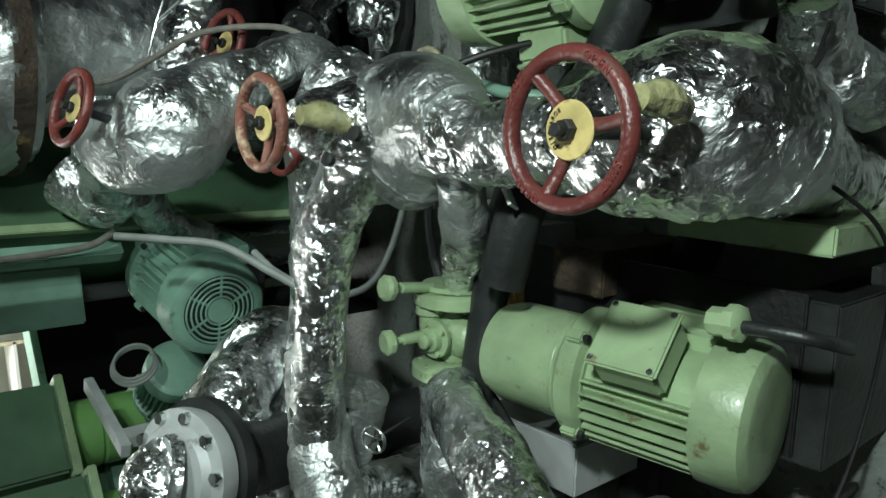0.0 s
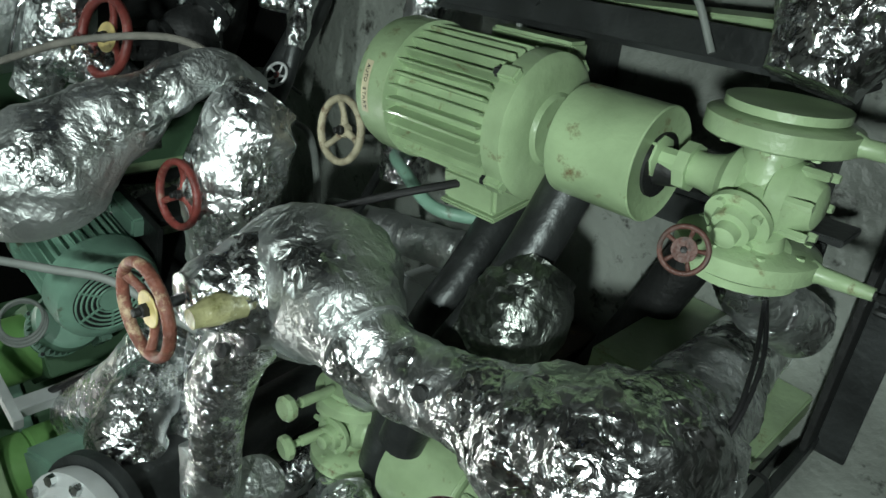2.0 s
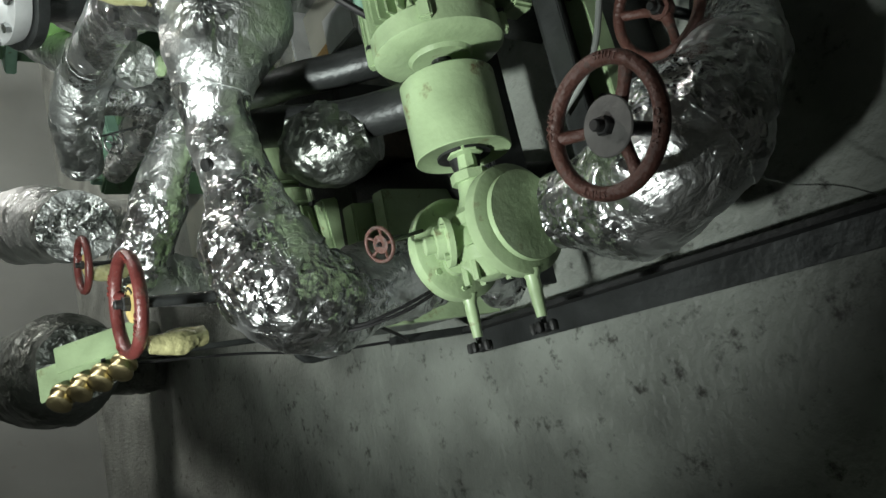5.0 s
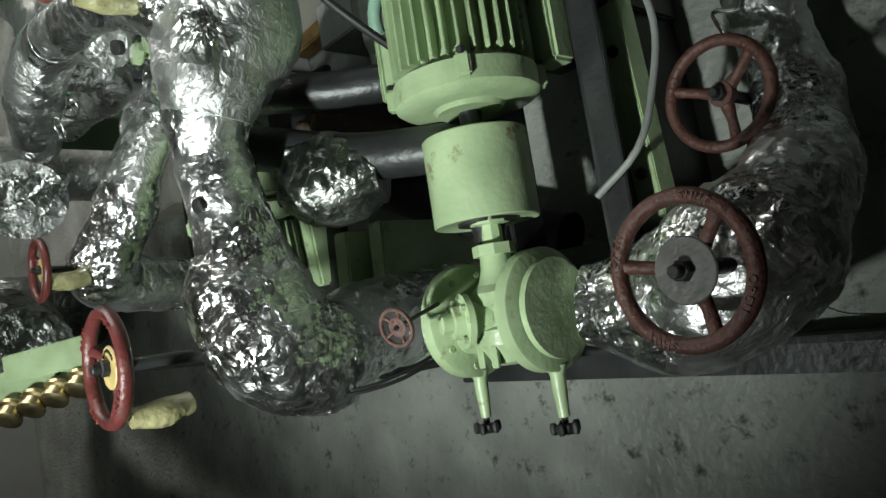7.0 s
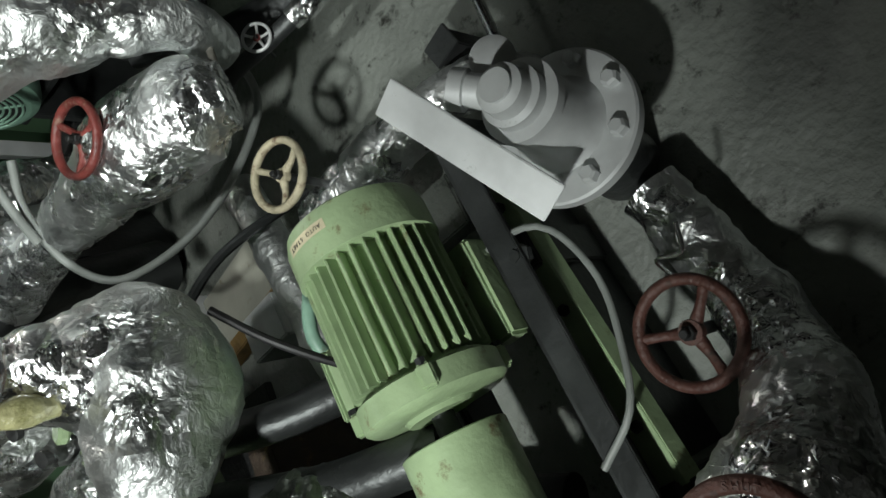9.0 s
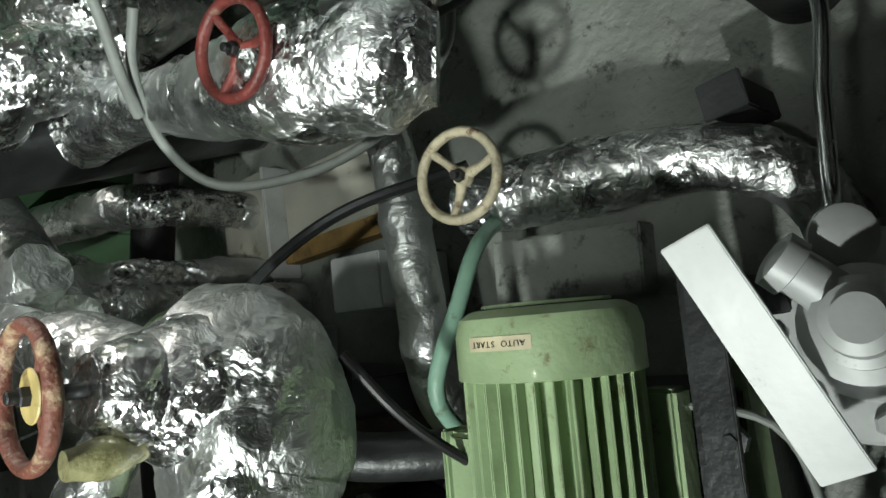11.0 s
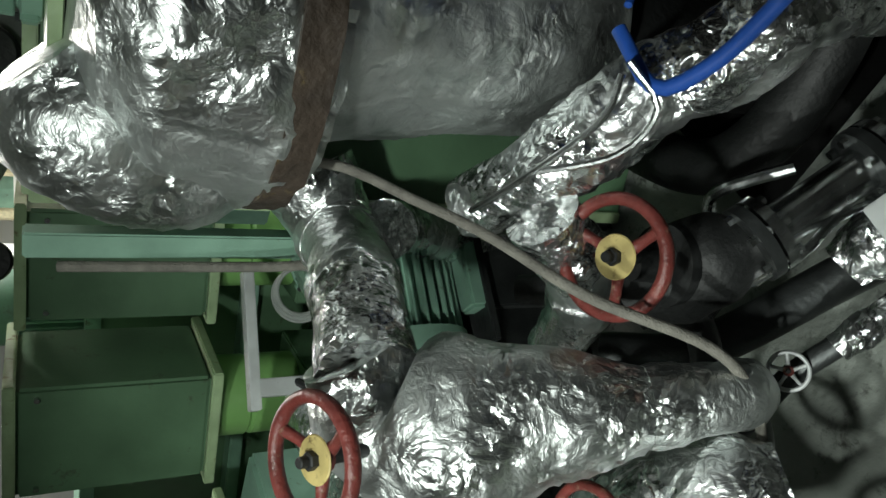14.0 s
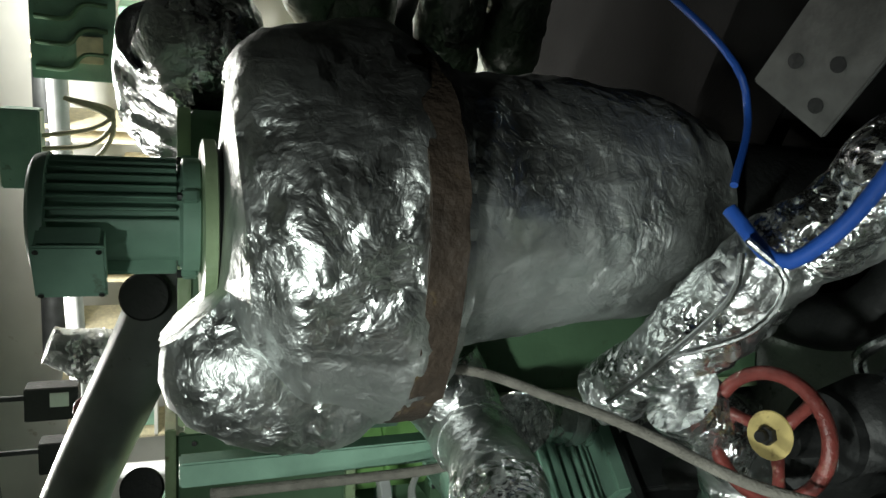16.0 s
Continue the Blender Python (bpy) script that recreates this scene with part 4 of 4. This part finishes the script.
# ---- tag board with brass tallies under a taped wheel ----
tb = thing("tally_bracket", "pale green slotted bracket with brass caps", "bracket", pose(-0.60, 0.645, 0.82))
part("strip", block(0.26, 0.09, 0.006, pose(-0.05, 0.01, 0.07, 0, 50, 0), 0.0025), GREEN, tb)
part("upper_strip", block(0.22, 0.07, 0.006, pose(0.0, 0.05, 0.05, 0, 50, 0), 0.0025), GREEN, tb)
for i in range(4):
    part("cap", lathe([(0.03, 0), (0.033, 0.004), (0.033, 0.012), (0.026, 0.016), (0.026, 0.03), (0.031, 0.033), (0.031, 0.042), (0.024, 0.046), (0.012, 0.047)], 24, pose(-0.08 + i * 0.036, -0.03 + i * 0.008, 0.12 - i * 0.042, 55, 30, 0)), BRASS, tb, "brass cap")
part("post", block(0.015, 0.015, 0.86, pose(-0.02, 0.02, -0.39), 0.002), DARK, tb)
for p, r in (((0.10, 0.435, 0.895), 0.026), ((0.235, 1.085, 0.915), 0.026), ((-0.47, 0.84, 0.85), 0.02)):
    bm = tube([(p[0], p[1], p[2] + 0.045), (p[0], p[1], p[2]), (p[0] - 0.01, p[1] + 0.01, p[2] - 0.05)], [r * 0.7, r, r * 0.8], 0.01, 14, 0.006, 22, p[0] * 9)
    tagged(part("taped_tag", bm, TAPE), "yellowed plastic tape wrapped round a tag", "tag")
for p in ((0.19, 1.03, 0.885), (0.16, 1.10, 0.90), (0.155, 0.76, 0.785)):
    tagged(part("wrap_stud", lathe([(0.012, 0), (0.013, 0.012), (0.006, 0.014)], 12, axis_pose(p, Vector(p) + Vector((0.2, -0.3, 1)))), BLACK), "black stud poking through the foil", "stud")
ob = part("angle_clip", block(0.10, 0.006, 0.05, pose(0.08, 0.90, 0.68, 30, 0, 20), 0.001), SILVER)
tagged(ob, "thin painted angle plate under a wrapped pipe", "plate")

# ---- dark pipework below ----
dark_runs = [
    ([(0.42, 0.76, 0.40), (0.24, 0.82, 0.50), (0.06, 0.92, 0.60), (-0.1, 1.0, 0.62)], 0.045),
    ([(0.40, 0.98, 0.2), (0.2, 1.0, 0.42), (0.0, 1.08, 0.52), (-0.6, 1.35, 0.5)], 0.04),
    ([(0.45, 2.6, 0.2), (0.62, 2.2, 0.22), (0.9, 2.15, 0.2), (1.3, 2.3, 0.2)], 0.06),
    ([(-0.1, 2.6, 0.3), (-0.5, 2.2, 0.3), (-0.8, 1.6, 0.3), (-0.9, 0.9, 0.3)], 0.06),
    ([(0.35, 0.6, 0.1), (0.1, 0.75, 0.12), (-0.3, 1.0, 0.12), (-0.9, 1.2, 0.12)], 0.05),
    ([(0.75, 2.9, 0.4), (0.4, 2.75, 0.5), (0.1, 2.7, 0.55), (-0.3, 2.9, 0.5)], 0.06),
    ([(1.35, 2.5, 0.9), (1.25, 2.9, 0.9), (0.9, 3.3, 0.9), (0.3, 3.4, 0.9)], 0.07),
]
for pts, r in dark_runs:
    plain_pipe(pts, r, BLACK if r > 0.045 else DARK, "dark greasy pipe running behind the pumps")
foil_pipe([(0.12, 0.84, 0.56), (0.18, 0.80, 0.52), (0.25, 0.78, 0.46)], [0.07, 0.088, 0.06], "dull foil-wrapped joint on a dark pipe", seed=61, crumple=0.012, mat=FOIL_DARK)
for x, y, z, sx, sy, sz, a, mat, lab in (
        (-0.06, 0.62, 0.2, 0.05, 0.3, 0.4, -14, GREEN, "green painted frame post under the pipes"), (0.04, 0.70, 0.18, 0.05, 0.12, 0.36, -14, GREEN, "green painted frame post under the pipes"),
        (-0.05, 1.37, 0.12, 0.16, 0.12, 0.22, -10, SILVER, "pale painted steel box on the deck"), (-0.30, 1.69, 0.02, 0.40, 0.20, 0.03, -6, CREAM_GREY, "pale stained steel plate on the deck"), (-0.66, 1.72, 0.03, 0.27, 0.30, 0.04, -6, CREAM_GREY, "pale stained steel plate on the deck"), (-0.508, 1.68, 0.05, 0.012, 0.32, 0.10, -6, SILVER, "thin upright flange on the deck"), (0.36, 1.28, 0.03, 0.34, 0.13, 0.06, -12, FLOOR, "low grey pad under a pipe"),
        (-0.29, 1.555, 0.035, 0.42, 0.05, 0.06, -6, RUST_YELLOW, "rusty yellow stained steel ledge"), (-0.5, 1.22, 0.2, 0.12, 0.3, 0.4, -14, SILVER, "pale painted steel box on the deck"),
        (-0.10, 1.02, 0.2, 0.1, 0.14, 0.34, -14, RUST, "rusty steel bracket by the pump")):
    tagged(part("steel_support", block(sx, sy, sz, pose(x, y, z, 0, 0, a), 0.004), mat), lab, "support")
kb = thing("deck_edge_angle", "dark steel angle along the deck edge", "angle bar")
kd = axis_pose((-0.18, 0.462, 0.03), (0.95, 0.225, 0.03))
part("upright", block(0.012, 0.09, 1.15, kd @ Matrix.Translation((0, 0.015, 0.575)), 0.002), BLACK, kb)
part("foot", block(0.07, 0.01, 1.15, kd @ Matrix.Translation((-0.03, -0.02, 0.575)), 0.002), DARK, kb)
part("end_post", block(0.02, 0.3, 0.03, kd @ Matrix.Translation((0, 0.12, 0.02)), 0.002), DARK, kb)

# ---- green machinery beyond the tank ----
gc = thing("green_cabinet", "dark green steel cabinet with pale edges", "cabinet")
part("body", block(0.62, 0.5, 1.44, pose(0.40, 2.86, 0.74, 0, 0, 24), 0.006), GREEN_DARK, gc)
part("edge_strip", block(0.03, 0.03, 1.44, pose(0.215, 2.50, 0.75, 0, 0, 24), 0.003), GREEN, gc)
part("top_strip", block(0.63, 0.02, 0.025, pose(0.50, 2.63, 1.47, 0, 0, 24), 0.003), GREEN, gc)


def purifier(x, y, z, turn, label):
    root = thing("green_separator", label, "separator", pose(x, y, z, 0, 0, turn), "green separators")
    part("casing", block(0.34, 0.36, 0.5, Matrix.Translation((0, 0, 0.25)), 0.01), GREEN_DARK, root)
    part("ledge", block(0.38, 0.40, 0.03, Matrix.Translation((0, 0, 0.515)), 0.004), GREEN, root)
    part("foot_ledge", block(0.38, 0.40, 0.03, Matrix.Translation((0, 0, -0.015)), 0.004), GREEN, root)
    part("drum", lathe([(0.13, -0.02), (0.13, -0.14), (0.12, -0.15), (0.13, -0.16), (0.13, -0.3), (0.1, -0.31)], 36), GREEN_BRIGHT, root, "bright green drum")
    part("stand", block(0.3, 0.3, z - 0.3, Matrix.Translation((0, 0, -0.3 - (z - 0.3) / 2)), 0.006), GREEN_DARK, root)
    for dx in (-0.14, 0.14):
        part("screw", lathe([(0.008, 0), (0.008, 0.012)], 6, pose(dx, -0.18, 0.45, 90, 0, 0)), STEEL, root)
    return root


p1 = purifier(-0.80, 2.72, 1.0, 24, "dark green separator with a bright green drum")
copy_thing(p1, pose(-0.52, 3.12, 0.98, 0, 0, 24))
copy_thing(p1, pose(-1.1, 2.25, 0.95, 0, 0, 24))
br = thing("white_bracket", "pale painted steel bracket beside green drums", "bracket")
part("arm", block(0.05, 0.40, 0.03, pose(-0.40, 2.62, 0.92, 0, 0, -30), 0.003), SILVER, br)
part("post", block(0.05, 0.05, 0.92, pose(-0.47, 2.50, 0.46, 0, 0, -30), 0.003), SILVER, br)
coil = thing("cable_coil", "coiled grey cable hung on a bracket", "cable")
for i in range(3):
    part("turn", torus(0.075 - i * 0.004, 0.006, 40, 8, axis_pose((-0.26 + i * 0.008, 2.66, 0.80), (0.3, 2.0, 1.2))), RUBBER, coil)
motor(axis_pose((-0.42, 2.95, 0.62), (-0.3, 2.7, 0.64)), 0.11, 0.3, "grey green motor between foil-wrapped pipes", GREEN_DULL, box=False)
motor(pose(-1.0, 3.3, 1.25), 0.13, 0.34, "pale green upright motor on a separator", GREEN_DULL, feet=False, box=False)
gr = tagged(part("green_pipe_rack", block(0.05, 0.06, 0.62, pose(0.13, 2.46, 1.17, 0, 0, 24), 0.004), GREEN_DULL), "pale green cable duct on the cabinet", "duct")
plain_pipe([(0.10, 2.42, 1.42), (0.12, 2.40, 1.3), (0.14, 2.38, 1.0), (0.18, 2.36, 0.9)], 0.011, ROPE, "taped brown cable run", "cable", "cable", 10)

# ---- room beyond ----
for i, (x, y, z) in enumerate(((-0.47, 3.0, 1.57), (0.20, 3.0, 1.55))):
    g = thing("pressure_gauge", "black pressure gauge seen from behind", "gauge", axis_pose((x, y, z), (1.2, 1.4, 1.7)))
    part("case", lathe([(0.055, 0), (0.06, 0.004), (0.06, 0.05), (0.055, 0.055)], 32), BLACK, g)
    part("neck", lathe([(0.012, -0.08), (0.012, 0)], 12), BRASS, g)
plain_pipe([(-1.5, 3.15, 2.05), (-0.58, 3.12, 1.76), (0.05, 3.1, 1.53), (0.45, 3.1, 1.40)], 0.095, GALVANISED, "large dull metal pipe in the room beyond")
plain_pipe([(-2.5, 6.4, 2.3), (0.5, 6.6, 2.2), (3, 6.7, 2.1)], 0.09, DARK, "dark pipe along the white bulkhead")
plain_pipe([(-2.6, 5.2, 0.0), (-2.58, 5.2, 1.9), (-2.5, 5.2, 2.0), (-1.4, 5.2, 2.0), (-0.6, 5.3, 2.02), (0.4, 5.6, 2.05)], 0.05, SILVER, "pale pipe under the deckhead")
pn = thing("instrument_panel", "green panel with small pipes and gauges", "panel", pose(0.46, 4.7, 1.86, 0, 0, 10))
part("board", block(0.5, 0.02, 0.32, None, 0.004), GREEN_DULL, pn)
part("hanger", block(0.03, 0.02, 1.0, Matrix.Translation((0.2, 0.02, 0.6)), 0.002), DARK, pn)
for i in range(4):
    part("tube", tube([(-0.2 + i * 0.1, -0.03, 0.14), (-0.2 + i * 0.1, -0.03, 0.02), (-0.14 + i * 0.1, -0.03, -0.04), (-0.14 + i * 0.1, -0.03, -0.13)], [0.01] * 4, 0.02, 8), GREEN_DARK, pn)
for x, z in ((-0.12, -0.06), (0.14, 0.06)):
    part("plate", block(0.11, 0.02, 0.1, Matrix.Translation((x, -0.025, z)), 0.003), CREAM, pn)
pn2 = thing("switch_box", "pale green switch box with looped cables", "switch box", pose(0.05, 4.3, 2.02, 0, 0, 15))
part("box", block(0.3, 0.12, 0.14, None, 0.006), GREEN_DULL, pn2)
part("hanger", block(0.03, 0.02, 0.94, Matrix.Translation((0.1, 0.06, 0.52)), 0.002), DARK, pn2)
for i in range(3):
    part("cable", tube([(-0.05 + i * 0.05, -0.02, -0.07), (-0.03 + i * 0.06, -0.03, -0.25), (0.12 + i * 0.02, -0.03, -0.32), (0.2, -0.03, -0.15)], [0.009] * 4, 0.02, 8), CREAM, pn2)
for i, (x, z) in enumerate(((-0.95, 1.95), (-1.25, 1.92))):
    b = thing("control_box", "black control box with a white face", "control box", pose(x, 4.0, z, 0, 0, 20))
    part("case", block(0.14, 0.1, 0.2, None, 0.004), BLACK, b)
    part("hanger", block(0.02, 0.02, 1.0, Matrix.Translation((0, 0.05, 0.55)), 0.002), DARK, b)
    part("face", block(0.06, 0.006, 0.07, Matrix.Translation((0.02, -0.053, -0.03)), 0.001), WHITE, b)
for i in range(7):
    x = -3.2 + i * 0.55
    cb = thing("shelf_unit", "pale shelf unit against the bulkhead", "shelf", pose(x, 6.6, 0, 0, 0, 0), "pale shelf units")
    for k in range(4):
        part("board", block(0.48, 0.35, 0.03, Matrix.Translation((0, 0, 0.5 + k * 0.55)), 0.004), WHITE, cb)
    for dx in (-0.23, 0.23):
        part("side", block(0.03, 0.35, 2.3, Matrix.Translation((dx, 0, 1.15)), 0.004), CREAM, cb)
    part("box", block(0.2, 0.2, 0.18, Matrix.Translation((-0.08 + 0.03 * (i % 3), 0, 1.7)), 0.006), (GREEN_DULL, CREAM, SILVER)[i % 3], cb)
for x in (-2.6, -1.3, 0.0):
    lf = thing("fluorescent_lamp", "long white ceiling lamp fitting", "lamp", pose(x, 5.4, 2.93, 0, 0, 0), "ceiling lamps")
    part("tray", block(1.0, 0.2, 0.08, None, 0.01), WHITE, lf)
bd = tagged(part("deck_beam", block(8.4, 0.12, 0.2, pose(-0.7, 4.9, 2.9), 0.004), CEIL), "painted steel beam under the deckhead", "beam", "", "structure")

# added panels that darken the space behind the tank and block the far lamps
ec = thing("engine_casing", "black panels added for the shade behind the tank", "casing")
part("front", block(2.4, 0.1, 2.4, pose(2.2, 3.46, 1.2, 0, 0, -6), 0.01), SHADE_BLACK, ec)
part("side", block(0.1, 1.6, 1.5, pose(1.75, 2.7, 0.75, 0, 0, -6), 0.01), SHADE_BLACK, ec)
part("ledge", block(1.0, 0.3, 0.05, pose(1.3, 2.75, 0.12, 0, 0, -6), 0.006), SHADE_BLACK, ec)
# black sheet laid on the floor in place of shade
dp = tagged(part("dark_floor_plate", block(2.9, 3.2, 0.012, pose(1.97, 3.75, 0.008), 0.002), SHADE_BLACK), "black sheet standing in for floor shade behind the tank", "floor plate")

# sticker and painted mark on the fan cover
stick = thing("motor_sticker", "cream sticker with dark capitals on the motor", "sticker", axis_pose(B0 - bdir * 0.0, B0 + bdir) )
for i, ch in enumerate("AUTO START"):
    if ch == " ":
        continue
    c = bpy.data.curves.new("letter", "FONT")
    c.body, c.size, c.extrude, c.align_x, c.align_y = ch, 0.011, 0.0003, "CENTER", "CENTER"
    tmp = new("letter", c)
    me = bpy.data.meshes.new_from_object(tmp.evaluated_get(bpy.context.evaluated_depsgraph_get()))
    bpy.data.objects.remove(tmp)
    me.materials.clear()
    me.materials.append(DARK)
    o = new("letter", me)
    o.parent = stick
    a = math.radians(86 + (i - 4.5) * 3.6)
    o.matrix_basis = Matrix.Rotation(a, 4, "Z") @ Matrix.Translation((0.1305, 0, 0.047)) @ Matrix.Rotation(math.pi / 2, 4, "Y") @ Matrix.Rotation(math.pi / 2, 4, "Z")
bm = bmesh.new()
prev = None
for k in range(13):
    a = math.radians(86 - 21 + k * 3.5)
    u, v = [bm.verts.new((0.1298 * math.cos(a), 0.1298 * math.sin(a), z)) for z in (0.038, 0.056)]
    if prev:
        bm.faces.new((prev[0], u, v, prev[1]))
    prev = (u, v)
part("paper", bm, CREAM, stick)

gp2 = thing("green_machine_frame", "long green machine casing with pale ledges", "casing")
part("casing", block(1.7, 0.3, 1.25, pose(-1.25, 3.2, 0.63, 0, 0, 24), 0.01), GREEN_DARK, gp2)
part("ledge", block(1.72, 0.36, 0.05, pose(-1.25, 3.18, 1.28, 0, 0, 24), 0.006), GREEN_DULL, gp2)
part("lower_ledge", block(1.72, 0.40, 0.05, pose(-1.25, 3.16, 0.75, 0, 0, 24), 0.006), GREEN_DULL, gp2)
gp3 = thing("green_machine_frame", "low green machine casing with ribs", "casing")
part("casing", block(0.5, 0.7, 0.5, pose(-1.55, 2.2, 0.25, 0, 0, 10), 0.01), GREEN_DARK, gp3)
for i in range(5):
    part("rib", block(0.04, 0.72, 0.05, pose(-1.38 - i * 0.09, 2.2, 0.52, 0, 0, 10), 0.006), GREEN_DULL, gp3)
lb = thing("ribbed_casing", "grey green ribbed casing near the deck", "casing")
part("body", block(0.26, 0.34, 0.5, pose(-0.62, 2.15, 0.7, 0, 0, 12), 0.012), GREEN_DULL, lb)
part("stand", block(0.2, 0.28, 0.46, pose(-0.62, 2.15, 0.23, 0, 0, 12), 0.01), DARK, lb)

# small clutter among the pipes
plain_pipe([(-0.5, 1.1, 0.5), (-0.2, 1.35, 0.45), (0.1, 1.45, 0.4), (0.3, 1.5, 0.2)], 0.012, DARK, "thin dark tube between the pumps", "tube", "tube", 8)
bt = thing("beam_bracket", "painted steel bracket below the grey pipe", "bracket")
part("web", block(0.06, 0.05, 0.16, pose(0.78, 1.42, 0.08), 0.003), BLACK, bt)
part("cap", block(0.07, 0.06, 0.01, pose(0.78, 1.42, 0.165), 0.002), DARK, bt)
plain_pipe([(0.80, 1.62, 0.05), (0.90, 1.566, 0.2), (0.955, 1.48, 0.22), (0.925, 1.33, 0.25), (0.903, 1.2, 0.28), (0.915, 1.15, 0.36)], 0.011, STEEL, "thin bare pipe bent over the deck", "tube", "tube", 12)
tagged(part("blank_disc", lathe([(0.012, -0.03), (0.012, 0), (0.034, 0.002), (0.037, 0.006), (0.037, 0.016), (0.03, 0.02), (0.01, 0.022)], 28, axis_pose((0.916, 1.14, 0.37), (0.95, 1.12, 0.44))), SILVER), "round silver blank disc on a thin pipe", "disc")

# ---- wrapped pipework and casings between the pumps and the separators ----
foil_pipe([(-0.305, 1.375, 0.720), (-1.043, 2.013, 0.700), (-2.339, 3.301, 0.680), (-2.389, 3.401, 0.400), (-2.389, 3.401, 0.000)], [0.06, 0.075, 0.08, 0.075, 0.07], "grey foil-wrapped pipe running to the separators", "insulated_pipe", seed=91, crumple=0.008, mat=FOIL_SOFT)
foil_pipe([(-1.081, 1.303, 0.760), (-2.002, 1.823, 0.740), (-2.502, 2.073, 0.700), (-2.602, 2.123, 0.400), (-2.602, 2.123, 0.000)], [0.12, 0.17, 0.18, 0.16, 0.15], "thick grey foil-wrapped pipe behind the valves", "insulated_pipe", seed=92, crumple=0.008, mat=FOIL_SOFT)
foil_pipe([(-1.452, 1.766, 0.500), (-0.948, 1.649, 0.500), (-0.683, 1.565, 0.480), (-0.633, 1.565, 0.300), (-0.633, 1.565, 0.000)], [0.05, 0.075, 0.045, 0.04, 0.04], "foil-wrapped small valve and pipe", "insulated_valve", seed=93, crumple=0.009, mat=FOIL)
handwheel((-1.060, 1.629, 0.60), 0.04, "tiny bare metal handwheel on a small valve", STEEL, STEEL, spokes=5, tilt=(0.4, -0.6, 0.7), plate=0, stem=0.1)
foil_pipe([(-1.754, 2.046, 0.400), (-1.139, 1.887, 0.400), (-0.661, 1.762, 0.400), (-0.641, 1.762, 0.200), (-0.641, 1.762, 0.000)], [0.055, 0.06, 0.055, 0.05, 0.05], "foil-wrapped pipe ending in a flange", "insulated_pipe", seed=94, crumple=0.007, mat=FOIL)
tagged(part("steel_support", block(0.34, 0.22, 0.12, pose(-1.669, 1.613, 0.06, 0, 0, -8), 0.006), CREAM_GREY), "pale painted steel box on the deck", "support")
gx = thing("green_switch_cabinet", "pale green steel cabinet with a taped pipe along it", "cabinet")
part("body", block(0.212, 0.2, 0.290, pose(0.015, 2.86, 1.054), 0.006), GREEN_DULL, gx)
part("stand", block(0.06, 0.12, 0.909, pose(0.015, 2.88, 0.455), 0.004), DARK, gx)
foil_pipe([(-0.560, 2.488, 0.720), (-0.351, 2.108, 0.720), (-0.177, 1.996, 0.660), (-0.177, 2.096, 0.400)], [0.105, 0.1, 0.06, 0.05], "bright crumpled foil-wrapped pipe end", "insulated_pipe", seed=95, crumple=0.01, mat=FOIL)
# added backing: its black colour stands in for shade between the motors
dk = thing("dark_machine_casing", "black backing added for the dark behind the motors", "casing")
part("body", block(1.5, 0.12, 0.9, pose(-0.25, 3.62, 0.45, 0, 0, 20), 0.01), SHADE_BLACK, dk)
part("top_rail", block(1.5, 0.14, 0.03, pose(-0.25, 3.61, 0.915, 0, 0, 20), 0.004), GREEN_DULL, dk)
plain_pipe([(0.27, 1.0, 0.34), (0.30, 1.09, 0.42), (0.355, 1.22, 0.38), (0.37, 1.31, 0.32), (0.35, 1.38, 0.2)], 0.014, GREEN_DULL, "grey green hose beside the motor", "hose", "hose", 14)
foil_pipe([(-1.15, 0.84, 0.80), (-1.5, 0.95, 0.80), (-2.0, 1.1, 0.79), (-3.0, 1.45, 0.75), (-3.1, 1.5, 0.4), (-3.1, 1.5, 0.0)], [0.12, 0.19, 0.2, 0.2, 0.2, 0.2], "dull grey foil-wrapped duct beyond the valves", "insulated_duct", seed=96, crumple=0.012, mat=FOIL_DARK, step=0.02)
plain_pipe([(0.04, 0.47, 0.52), (-0.1, 0.44, 0.30), (-0.3, 0.5, 0.22), (-0.55, 0.58, 0.3), (-0.62, 0.63, 0.5), (-0.6, 0.64, 0.8)], 0.004, BLACK_CABLE, "thin black cable looped below the brass caps", "cable", "cable", 8)
tagged(part("loose_wire", tube([(0.80, 0.36, 0.27), (0.84, 0.30, 0.22), (0.88, 0.27, 0.13), (0.92, 0.2, 0.01)], [0.0012] * 4, 0.02, 6), STEEL), "thin loose wire hanging from foil", "wire")
